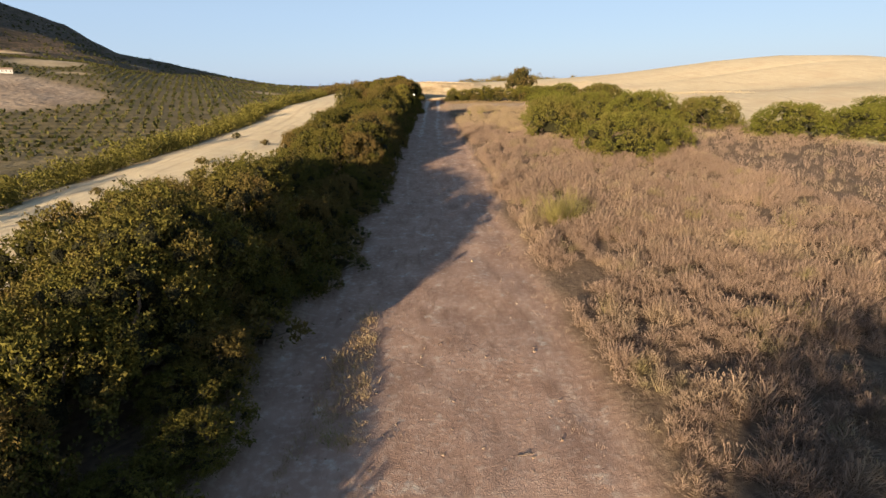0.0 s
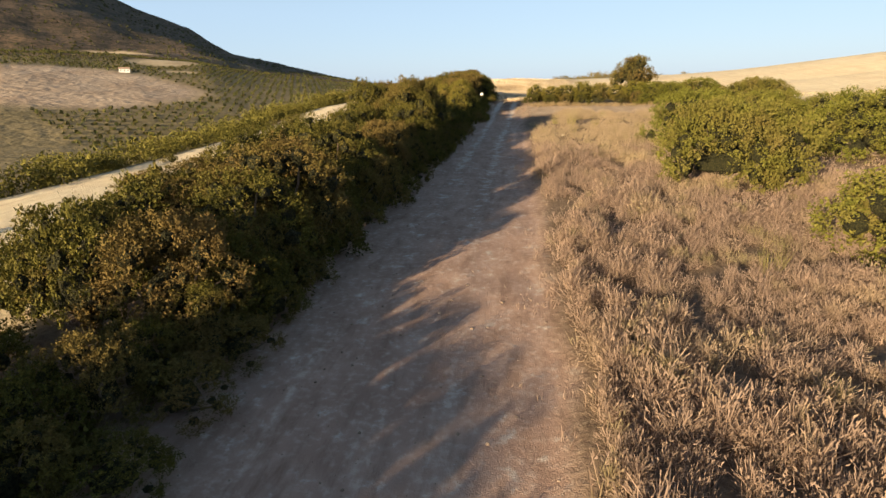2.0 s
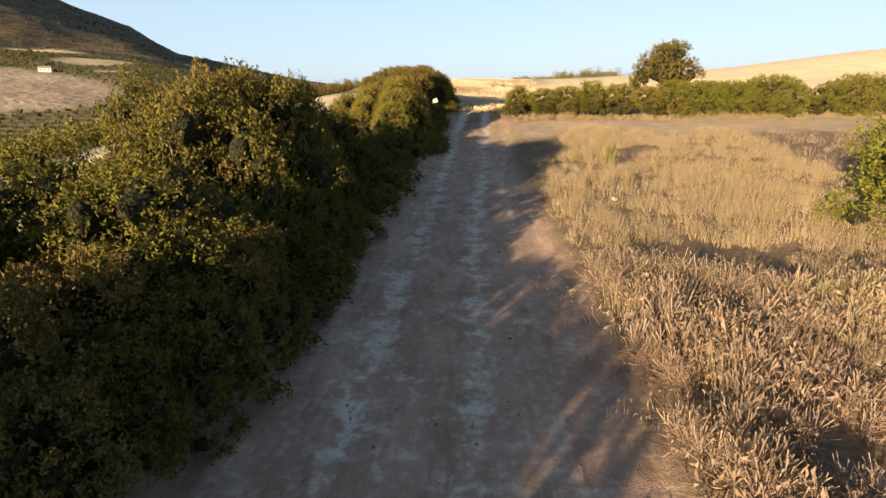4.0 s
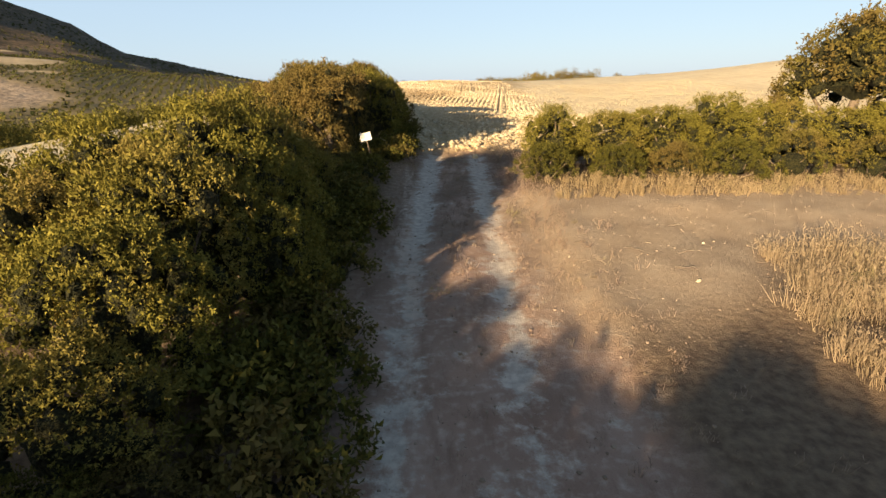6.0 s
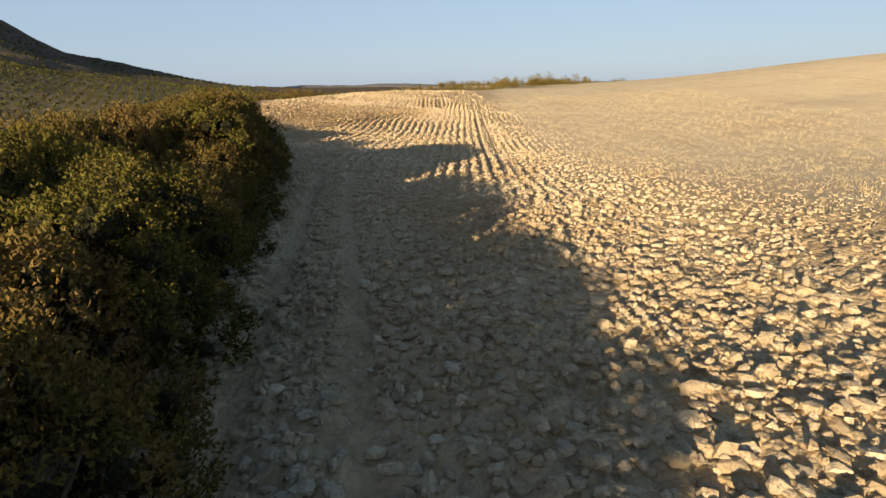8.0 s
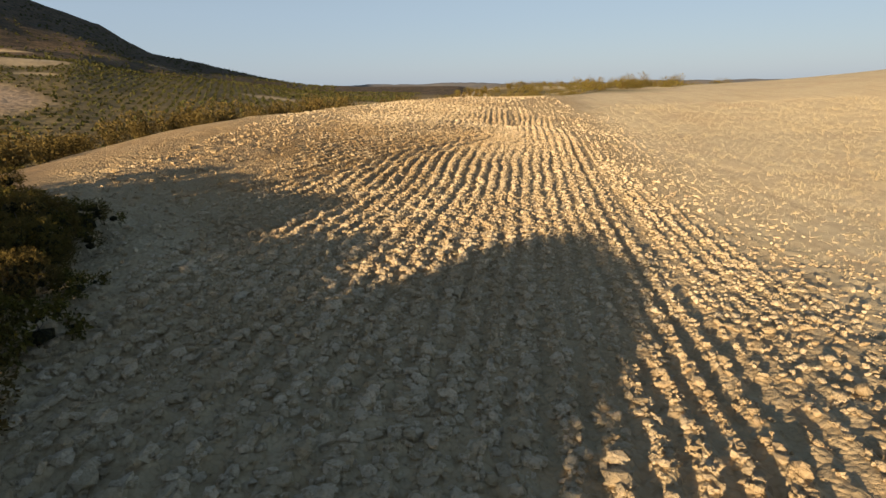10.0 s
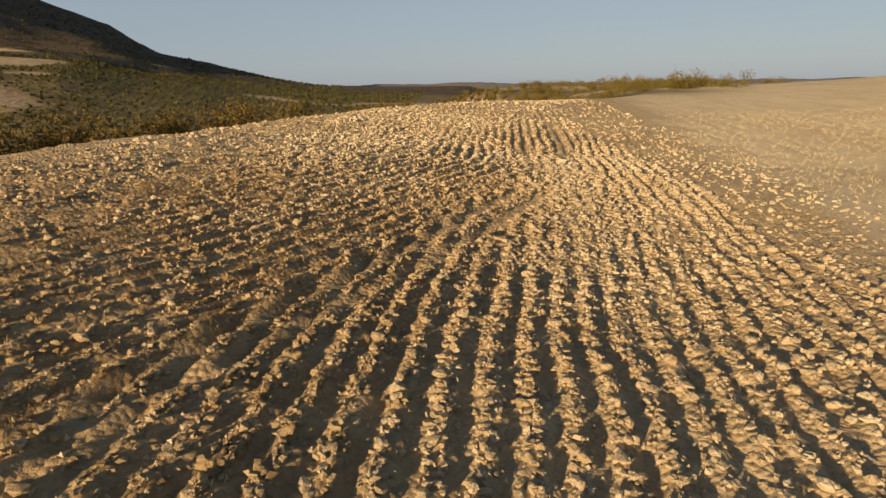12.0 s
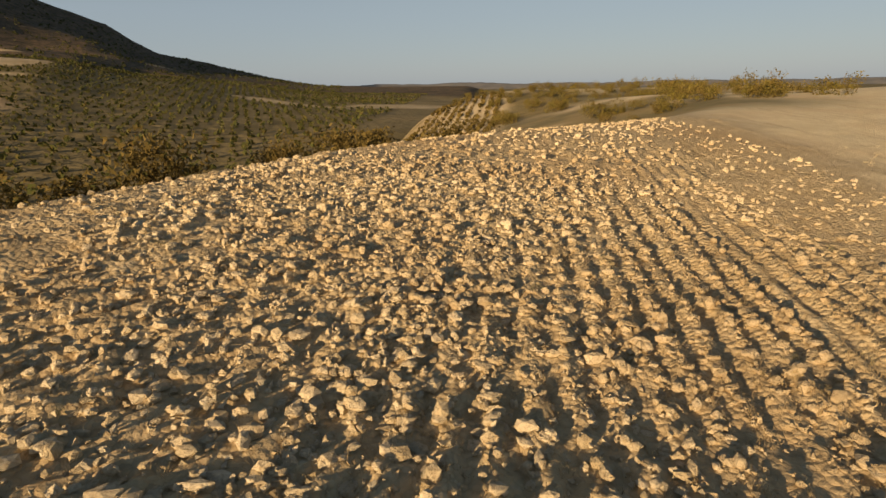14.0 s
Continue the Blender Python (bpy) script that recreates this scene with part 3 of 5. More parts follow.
def limb_line(a, b, rnd, bow=0.15):
    a, b = Vector(a), Vector(b)
    length = (b - a).length
    pts = []
    for k in range(5):
        t = k / 4
        j = Vector((rnd.uniform(-1, 1), rnd.uniform(-1, 1), rnd.uniform(-0.5, 1))) * bow * length * (0 if k in (0,) else 0.5)
        pts.append(a.lerp(b, t) + j * math.sin(t * math.pi) + j * 0.3 * t)
    return pts


def make_shrub(name, seed, radius, tall, leaves, leaf, material, lumps=13, spread=1.0, label="", category="shrub", group="", low=0.2, core=0.41):
    """A shrub: short trunk, bowed limbs, and a crown of many small leaves in uneven clumps over near-black shade cores.
    """
    rnd, rg = random.Random(seed), np.random.default_rng(seed)
    thing = new(name)
    centres, sizes = [], []
    for k in range(lumps):
        u, a = ((k + rnd.uniform(0.1, 0.9)) / lumps) ** 0.8, 2.39996 * k + rnd.uniform(-0.5, 0.5)
        rad = radius * 0.76 * math.sqrt(1 - 0.85 * u * u * spread) * rnd.uniform(0.66, 1.08)
        centres.append((rad * math.cos(a), rad * math.sin(a), tall * (low + (0.82 - low) * u) * rnd.uniform(0.9, 1.08)))
        sizes.append(radius * rnd.uniform(0.19, 0.33))
    centres[0], sizes[0] = (0, 0, tall * 0.76), radius * 0.36
    C, S = np.array(centres), np.array(sizes)
    S = np.minimum(S, np.maximum(tall * 1.0 - C[:, 2], 0.2))
    sprigs = max(leaves // 13, 1)
    pick = rg.choice(lumps, sprigs, p=S ** 2 / (S ** 2).sum())
    d = rg.normal(size=(sprigs, 3))
    away = C - np.array([0, 0, tall * 0.28])
    away /= np.linalg.norm(away, axis=1, keepdims=True)
    d += away[pick] * 1.1
    d /= np.linalg.norm(d, axis=1, keepdims=True)
    q = rg.uniform(0.62, 1.06, sprigs)
    bumpy = 1 + 0.18 * np.sin(d[:, 0] * 9 + pick) * np.sin(d[:, 1] * 8 + 2 * pick) * np.sin(d[:, 2] * 7)
    spot = C[pick] + d * (S[pick] * q * bumpy)[:, None] * np.array([1, 1, 0.92])
    spot[:, 2] = np.where(spot[:, 2] < 0.1, 0.1 + rg.uniform(0, 0.35, sprigs), spot[:, 2])
    grow = d * 0.8 + rg.normal(size=(sprigs, 3)) * 0.55 + np.array([0, 0, 0.35])
    grow /= np.linalg.norm(grow, axis=1, keepdims=True)
    own = rg.integers(0, sprigs, leaves)
    along = rg.uniform(-0.6, 0.8, leaves)[:, None]
    pos = spot[own] + grow[own] * along * leaf * 1.7 + rg.normal(size=(leaves, 3)) * leaf * 0.65
    axis = grow[own] * 0.8 + rg.normal(size=(leaves, 3)) * 0.65
    axis /= np.linalg.norm(axis, axis=1, keepdims=True)
    side = np.cross(axis, rg.normal(size=(leaves, 3)))
    side /= np.linalg.norm(side, axis=1, keepdims=True) + 1e-6
    size = leaf * rg.uniform(0.65, 1.35, leaves)[:, None]
    v = np.stack([pos - axis * size * 0.4 - side * size * 0.22, pos + side * size * 0.42, pos + axis * size * 0.7], 1).reshape(-1, 3)
    # dark core balls block the sun and stand in for shade between clumps
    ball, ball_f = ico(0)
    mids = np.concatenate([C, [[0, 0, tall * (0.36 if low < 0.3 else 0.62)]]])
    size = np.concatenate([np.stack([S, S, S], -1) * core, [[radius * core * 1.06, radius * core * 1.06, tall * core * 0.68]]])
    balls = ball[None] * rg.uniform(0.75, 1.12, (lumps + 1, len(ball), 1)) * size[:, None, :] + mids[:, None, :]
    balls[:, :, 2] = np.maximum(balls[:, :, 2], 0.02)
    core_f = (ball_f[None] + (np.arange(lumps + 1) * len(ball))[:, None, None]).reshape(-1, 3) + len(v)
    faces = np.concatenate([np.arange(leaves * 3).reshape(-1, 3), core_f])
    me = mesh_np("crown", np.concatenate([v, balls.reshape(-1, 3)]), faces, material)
    me.materials.append(TWIG_SHADE)
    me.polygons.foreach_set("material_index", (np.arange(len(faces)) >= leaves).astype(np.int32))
    part("crown", me, thing)
    stem = limb_line((0, 0, -0.15), (rnd.uniform(-.2, .2), rnd.uniform(-.2, .2), tall * 0.45), rnd)
    tv, tf = tube(stem, [0.05 * tall, 0.042 * tall, 0.034 * tall, 0.027 * tall, 0.02 * tall], 6)
    part("trunk", mesh_np("trunk", tv, tf, BARK, True), thing)
    for k in rnd.sample(range(lumps), min(4, lumps)):
        lv, lf = tube(limb_line((0, 0, tall * rnd.uniform(0.02, 0.2)), centres[k], rnd), [0.026 * tall, 0.02 * tall, 0.015 * tall, 0.01 * tall, 0.005 * tall])
        part("limb", mesh_np("limb", lv, lf, BARK, True), thing)
    tagged(thing, label, category, group)
    return thing


def put_copy(ob, x, y, turn, s, sz=None, sink=0.05):
    """A copy that stands on the ground at x, y."""
    z = float(height(np.array([x]), np.array([y]))[0]) - sink
    c = copy_thing(ob, pose(x, y, z, 0, 0, turn))
    c.scale = (s, s, sz or s)
    return c


HEDGE_LABEL = "dense olive-green hedge shrub with dusty leaves beside the track"
DRY_LABEL = "half-dry brownish hedge shrub beside the track"
HEDGE = [make_shrub("shrub", 10 + k, 1.55, 2.1, 14000, 0.052, LEAF if k != 2 else LEAF_BROWN, lumps=28, core=0.35,
                    label=HEDGE_LABEL if k != 2 else DRY_LABEL, group="hedge along the track") for k in range(4)]
TALL = [make_shrub("tall_shrub", 20 + k, 1.9, 3.0, 14000, 0.056, LEAF, lumps=36,
                   label="tall olive-green hedge shrub with dusty leaves beside the track", group="hedge along the track") for k in range(3)]
OLIVE = [make_shrub("tall_shrub", 25 + k, 1.9, 3.0, 20000, 0.053, LEAF_OLIVE, lumps=44, label="rounded yellow-olive shrub lit by the low sun", group="hedge along the track") for k in range(2)]
BACK = [make_shrub("shrub", 30 + k, 1.6, 2.2, 3800, 0.08, LEAF, lumps=24, label=HEDGE_LABEL, group="hedge along the track") for k in range(3)]
BRIGHT = [make_shrub("shrub", 40 + k, 2.45, 2.45, 30000, 0.062, LEAF_BRIGHT, lumps=46, low=0.05, core=0.38, label="round sunlit green shrub in the dry grass", group="shrubs in the dry grass")
          for k in range(3)]
WISPY = [make_shrub("shrub", 60 + k, 1.3, 1.5, 1000, 0.15, LEAF if k else LEAF_BROWN, lumps=10, label="small dusty shrub at the edge of the slope", group="shrubs on the slope")
         for k in range(3)]
BROWN = [make_shrub("tall_shrub", 27 + k, 1.6, 2.6, 24000, 0.048, LEAF_BROWN, lumps=50, core=0.36, low=0.08, label="tall half-dry brownish shrub behind the hedge", group="hedge along the track") for k in range(2)]
FOOT = [make_shrub("low_shrub", 70 + k, 0.75, 0.6, 1000, 0.075, LEAF, lumps=9, core=0.25, label="low weedy shrub at the shaded foot of the hedge", group="low shrubs at the hedge foot")
        for k in range(2)]
RUSTY = make_shrub("dry_shrub", 80, 0.9, 1.6, 5200, 0.06, LEAF_DRY, lumps=11, label="rusty half-dried shrub at the gap in the hedge", category="shrub")

rnd = random.Random(5)


def hedge_edge(y):
    return float(np.interp(y, [-8, 5, 10, 18, 27, 36, 44, 50, 57, 64, 68, 71, 72.5, 79, 84, 94, 101], [-2.7, -2.7, -2.9, -2.6, -1.9, -1.5, -1.4, -1.0, -0.9, -1.3, -1.05, -0.3, 0.1, -1.0, -1.8, -2.9, -5.6]))


# rows of the hedge before the crossing: (y, x, height) along each row
HEDGE_ROWS = {
    "front": ((-4, -3.2, 0.7), (3.5, -3.3, 0.8), (5.5, -3.3, 0.6), (8, -3.5, 1.15), (11, -3.5, 1.5), (15, -3.4, 1.5), (18, -3.2, 1.3), (21, -2.9, 0.9), (24.6, -2.7, 1.4), (28, -2.5, 1.5), (33, -2.3, 1.7), (38, -2.2, 1.2), (43, -2.0, 1.6), (47, -2.2, 1.4), (50, -2.3, 0.95), (56.5, -2.1, 0.85)),
    "foot": ((43, -1.5, 0.7), (50, -1.7, 0.5), (57, -1.5, 0.5)),
    "crest": ((-4, -4.6, 1.15), (-0.5, -4.6, 1.25), (1.4, -4.6, 1.4), (3.3, -4.6, 1.1), (5, -4.6, 1.55), (6.2, -4.6, 2.25), (7.3, -4.6, 2.65), (11.6, -4.6, 2.7), (15, -4.6, 2.6), (17, -4.5, 2.25), (18.8, -4.4, 1.95), (21, -4.4, 1.5), (23, -4.3, 1.35)),
    "crest_beyond": ((24.8, -3.2, 1.9), (27.8, -3.1, 2.5), (30.9, -3.0, 2.75), (34, -3.0, 2.55), (37.6, -3.0, 2.0), (40, -2.9, 2.2), (42.3, -3.0, 2.75), (44, -3.2, 3.2), (47, -3.3, 3.5), (48.6, -3.4, 2.9), (49.8, -3.4, 2.2), (51.5, -3.4, 1.9), (53, -3.3, 1.5), (54.4, -3.2, 1.2)),
    "middle": ((-4, -6.1, 1.4), (-1, -6.1, 1.7), (0.9, -6.1, 1.45), (3.2, -6.1, 1.5), (5, -6.1, 1.6), (8, -6.1, 1.9), (12, -6.1, 2.2), (14.5, -6.1, 2.3), (16, -6.0, 2.1), (18, -5.8, 1.75), (20.5, -5.6, 1.3)),
    "back": ((-1, -7.8, 1.2), (3, -7.8, 1.6), (6, -7.8, 1.5), (10, -7.8, 1.8), (14, -7.7, 1.9), (17.6, -7.5, 1.45), (19, -7.2, 1.1)),
    "back_beyond": ((25.5, -5.7, 1.5), (28.5, -5.8, 2.1), (31, -5.9, 2.1), (35, -5.7, 2.3), (40, -5.4, 2.4), (44, -5.0, 2.4), (47.5, -5.0, 2.2)),
}


def hedge_shrub(x, y, h):
    """A shrub of the kind that grows to that height."""
    turn = rnd.uniform(0, 360)
    if h > 2.3:
        put_copy(rnd.choice(TALL if y < 66 or y > 76 else OLIVE), x, y, turn, max(h / 3.0, 0.8) * rnd.uniform(0.85, 1.0) * (0.78 if 43 < y < 49 else 1.0), h / 3.0)
    elif x < -5.5 or y < 3:
        put_copy(rnd.choice(BACK), x, y, turn, max(h / 2.2, 0.62) * 0.9, h / 2.2)
    else:
        put_copy(rnd.choice(HEDGE), x, y, turn, max(h / 2.1, 0.55) * 0.85, h / 2.1)


for row in HEDGE_ROWS.values():
    ry, rx, rh = (np.array(c) for c in zip(*row))
    y = row[0][0]
    while y <= row[-1][0]:
        h = float(np.interp(y, ry, rh)) * (rnd.uniform(0.70, 0.85) if rnd.random() < 0.24 and not 43 < y < 50 else rnd.uniform(0.96, 1.12))
        hedge_shrub(float(np.interp(y, ry, rx)) + rnd.uniform(-0.3, 0.3), y, h)
        y += rnd.uniform(0.95, 1.3) * (max(h / 2.1, 0.6) * 1.2 if h < 2.3 else 1.15)
# shrubs that stand out of the hedge one by one: x, y, height (of its kind), width
for bx, by, h, s, kind in ((-4.3, 24.5, 2.3, 0.72, HEDGE[0]), (-2.6, 25.6, 1.5, 0.62, HEDGE[3]), (-2.1, 17.8, 0.7, 0.48, HEDGE[0]), (-1.9, 19.1, 0.65, 0.45, HEDGE[1]), (-1.9, 20.4, 0.7, 0.45, HEDGE[3]), (-1.8, 21.7, 0.65, 0.45, HEDGE[0]), (-1.9, 23.0, 0.75, 0.48, HEDGE[1]), (-1.9, 24.3, 0.7, 0.48, HEDGE[2]), (-1.9, 25.6, 0.8, 0.48, HEDGE[0]), (-2.0, 26.9, 0.75, 0.48, HEDGE[3]), (-2.2, 28.3, 0.8, 0.5, HEDGE[1]), (-6.9, 29.6, 1.45, 0.7, BROWN[1]), (-6.5, 31.4, 1.5, 0.7, BROWN[0]), (-7.4, 31.0, 1.2, 0.6, BROWN[1]), (-2.2, 12.6, 0.7, 0.5, HEDGE[1]), (-2.3, 13.9, 0.75, 0.5, HEDGE[2]), (-2.5, 15.2, 0.8, 0.5, HEDGE[0]), (-2.7, 16.5, 0.7, 0.5, HEDGE[3]), (-2.4, 11.2, 0.65, 0.45, HEDGE[0]), (-5.2, 28.6, 1.45, 0.75, BROWN[0]), (-4.4, 29.6, 1.65, 0.7, BROWN[1]),
                           (-4.9, 53.3, 2.05, 0.78, BROWN[0]), (-5.9, 52.2, 1.5, 0.7, BROWN[1]), (-4.7, 48.0, 2.1, 1.2, HEDGE[0]), (-4.2, 48.8, 2.1, 1.0, HEDGE[1]), (-5.4, 49.4, 2.4, 0.95, TALL[0]), (-6.3, 48.4, 2.5, 0.95, TALL[1]), (-6.4, 49.6, 2.0, 0.75, TALL[2]), (-3.6, 45.2, 2.55, 0.75, TALL[1]), (-3.3, 46.4, 2.6, 0.75, TALL[0]), (-2.8, 47.6, 2.45, 0.62, TALL[2]), (-2.6, 49.2, 1.9, 0.62, TALL[1]), (-2.5, 50.5, 1.65, 0.6, TALL[0]), (-5.5, 50.6, 1.5, 0.6, TALL[0]), (-4.4, 48.9, 2.2, 0.85, TALL[1]), (-6.0, 23.4, 1.05, 0.7, HEDGE[2]), (-5.4, 22.2, 1.15, 0.7, HEDGE[0]), (-6.4, 25.2, 1.1, 0.7, HEDGE[1]), (-3.9, 54.9, 1.1, 0.55, HEDGE[2]), (-2.4, 53.6, 0.95, 0.6, HEDGE[1]), (-2.3, 55.6, 1.0, 0.6, HEDGE[3])):
    put_copy(kind, bx, by, rnd.uniform(0, 360), s, h / 2.1)


def hedge_tall(y):
    return float(np.interp(y, [66, 67, 67.5, 68, 70.5, 72, 73.5, 75, 76.5, 79, 81, 83, 84.2, 85], [2.0, 2.5, 2.85, 2.9, 2.75, 2.5, 2.3, 2.05, 2.45, 2.45, 2.1, 1.35, 2.2, 2.7]))


y = 67.8
while y < 84.6:
    h = hedge_tall(y) * rnd.uniform(0.94, 1.06)
    s = max(h / 2.2, 0.6) * 0.9
    if y < 70:
        put_copy(rnd.choice(BROWN), hedge_edge(y) - 1.25 + rnd.uniform(-0.1, 0.1), y, rnd.uniform(0, 360), 0.74, h / 2.6)
    else:
        hedge_shrub(hedge_edge(y) - 1.15 * s + rnd.uniform(-0.2, 0.2), y, h)
    if 70.5 <= y:
        back = 2.6 if y < 73 else 3.1 * s
        put_copy(rnd.choice(HEDGE), hedge_edge(y) - back + rnd.uniform(-0.4, 0.4), y + rnd.uniform(0, 1.2), rnd.uniform(0, 360), s, h * rnd.uniform(0.85, 1.02) / 2.2)
    y += rnd.uniform(1.4, 1.9) * s
# the broad shrub before the crossing
for bx, by, h in ((-1.9, 57.2, 1.35), (-2.1, 58.2, 1.95), (-2.2, 59.5, 2.4), (-1.5, 60.0, 1.8), (-2.2, 60.8, 2.7), (-1.7, 61.3, 2.1), (-2.2, 62.0, 2.65), (-2.2, 63.3, 2.05), (-1.8, 64.1, 1.55), (-2.4, 65.1, 1.35), (-1.8, 65.6, 0.9), (-2.7, 66.1, 0.95), (-3.3, 65.6, 1.2), (-2.9, 64.2, 1.6), (-3.3, 59.2, 2.1), (-3.5, 60.6, 2.5), (-3.4, 62.0, 1.9), (-4.4, 60.0, 2.1), (-4.4, 61.4, 1.8), (-4.3, 63.3, 1.7), (-3.5, 64.2, 1.25), (-4.7, 64.9, 1.35)):
    put_copy(rnd.choice(OLIVE), bx, by, rnd.uniform(0, 360), max(h / 3.0, 0.55) * 0.84, h / 3.0)
# shrubs behind the hedge
for bx, by, h in ((-4.2, 76.2, 2.8), (-3.8, 78.0, 2.95), (-3.3, 79.5, 2.7), (-4.6, 82.4, 2.8), (-5.7, 80.9, 2.85), (-5.5, 83.6, 2.8), (-6.5, 82.2, 2.6), (-4.4, 84.4, 2.8)):
    put_copy(rnd.choice(HEDGE), bx, by, rnd.uniform(0, 360), 0.85, h / 2.1)
# the end of the hedge by the field
for by, h, out in ((85.2, 2.95, 1.2), (85.8, 3.0, 1.3), (86.4, 3.05, 1.2), (87.0, 3.05, 1.3), (87.6, 3.1, 1.2), (88.2, 3.1, 1.3), (88.7, 3.1, 1.2), (89.8, 2.8, 1.1), (91.0, 1.8, 1.0), (92.2, 1.5, 1.0), (93.6, 1.3, 1.0), (95.3, 1.2, 0.9), (97.2, 1.0, 0.9), (99.0, 1.0, 0.9), (100.6, 0.9, 0.9), (88.4, 2.1, 3.4), (90.6, 2.0, 3.3), (92.6, 1.3, 3.1), (95.0, 1.1, 2.8), (97.8, 0.9, 2.4)):
    hedge_shrub(hedge_edge(by) - out, by, h)
put_copy(TALL[0], -3.1, -8.9, 40, 1.35, 1.55)
y = 2.0
while y < 98:
    if 67.0 < y < 68.4:
        y = 68.4
    put_copy(rnd.choice(FOOT), hedge_edge(y) + rnd.uniform(0.0, 0.35) - (0.0 if 57 < y < 71 else 0.3), y, rnd.uniform(0, 360), rnd.uniform(0.6, 1.15))
    y += rnd.uniform(0.9, 2.0) * (0.6 if 57 < y < 71 else 1.0)
for bx, by, s in ((-6.4, 99.0, 0.75), (-8.4, 100.8, 0.7), (-9.4, 97.6, 0.9), (-7.6, 96.0, 1.0), (-5.2, 95.2, 0.75), (-6.4, 96.9, 0.75), (-5.6, 98.2, 0.6), (-7.6, 98.6, 0.75), (-7.2, 100.4, 0.55), (-9.8, 101.2, 0.8), (-11.2, 102.4, 0.8), (-10.6, 99.4, 0.8), (-4.7, 94.0, 0.8)):
    put_copy(rnd.choice(HEDGE), bx, by, rnd.uniform(0, 360), s)

for k in range(52):
    fy = rnd.uniform(57, 66.9) if k < 46 else rnd.uniform(68.6, 69.8)
    put_copy(rnd.choice(FOOT), hedge_edge(fy) + rnd.uniform(-0.6, 0.75), fy, rnd.uniform(0, 360), rnd.uniform(0.6, 1.05))

for bx, by, h in ((-2.9, 68.9, 2.5), (-3.7, 69.7, 2.3), (-4.4, 70.6, 2.2), (-3.5, 67.9, 1.7), (-2.6, 67.4, 1.3)):
    put_copy(HEDGE[1] if h < 2 else BROWN[1], bx, by, 60.0 * by, 0.8 if h < 2 else 0.64, h / (2.1 if h < 2 else 2.6))

overhang = make_shrub("tall_shrub", 29, 1.05, 2.9, 11000, 0.05, LEAF_BROWN, lumps=26, low=0.55, core=0.34, label="tall half-dry shrub with an open foot behind the sign", category="shrub", group="hedge along the track")
overhang.matrix_basis = pose(-1.75, 67.55, float(height(np.array([-1.75]), np.array([67.55]))[0]) - 0.05)

# hedge beyond the sandy crossing
x = 3.9
while x < 24:
    h = rnd.uniform(1.4, 1.7) if x < 6.5 else rnd.uniform(1.6, 1.95)
    if x < 13:
        put_copy(rnd.choice(OLIVE), x, 67.3 + rnd.uniform(-0.3, 0.3) - 0.06 * (x - 4), rnd.uniform(0, 360), 0.55 if x < 4.5 else 0.68, h / 3.0)
    else:
        put_copy(rnd.choice(BACK + BRIGHT), x, 67.3 + rnd.uniform(-0.3, 0.3) - 0.06 * (x - 4), rnd.uniform(0, 360), 0.85, h / 2.2)
    if x < 9:
        put_copy(rnd.choice(HEDGE), x + 0.7, 68.2 + rnd.uniform(-0.2, 0.2), rnd.uniform(0, 360), 0.6, h * 0.62 / 2.2)
    x += rnd.uniform(1.15, 1.55)
for k in range(13):
    put_copy(rnd.choice(HEDGE if k < 4 else BACK), 3.7 + 1.4 * k + rnd.uniform(-0.3, 0.3), 66.1 - 0.07 * k, rnd.uniform(0, 360), 0.5, rnd.uniform(0.4, 0.6))
put_copy(RUSTY, 4.2, 68.3, 0, 0.75)
tree = make_shrub("small_tree", 90, 2.1, 4.0, 12000, 0.08, LEAF, lumps=38, low=0.3, core=0.46, label="small rounded tree standing above the hedge", category="tree")
tree.matrix_basis = pose(12.4, 68.6, float(height(np.array([12.4]), np.array([68.6]))[0]) - 0.05)

for bx, by, s, sz in ((11.2, 28.6, 1.2, 1.05), (9.2, 36.6, 1.1, 1.25), (14.0, 31.0, 0.9, 0.8), (11.4, 46.5, 1.2, 1.2), (17.6, 43.0, 1.3, 1.25), (23.0, 43.0, 1.25, 1.05),
                      (25.2, 36.2, 1.2, 1.0), (29.0, 35.0, 1.2, 0.9), (33, 37, 1.2, 0.95), (15.5, 48.5, 1.1, 1.1), (20.0, 50.5, 1.1, 1.0), (37, 42, 1.2, 1.0)):
    put_copy(rnd.choice(BRIGHT), bx, by, rnd.uniform(0, 360), s, sz, 0.18)

for bx, by, s in ((-9.5, 24.5, 0.22), (-12.0, 29.0, 0.25), (-13.5, 22.0, 0.22), (-10.5, 36.0, 0.28), (-14.0, 41.0, 0.3), (-11.0, 58.0, 0.25), (-9.0, 27.5, 0.18), (-11.2, 25.6, 0.2)):
    put_copy(rnd.choice(WISPY), bx, by, rnd.uniform(0, 360), s)


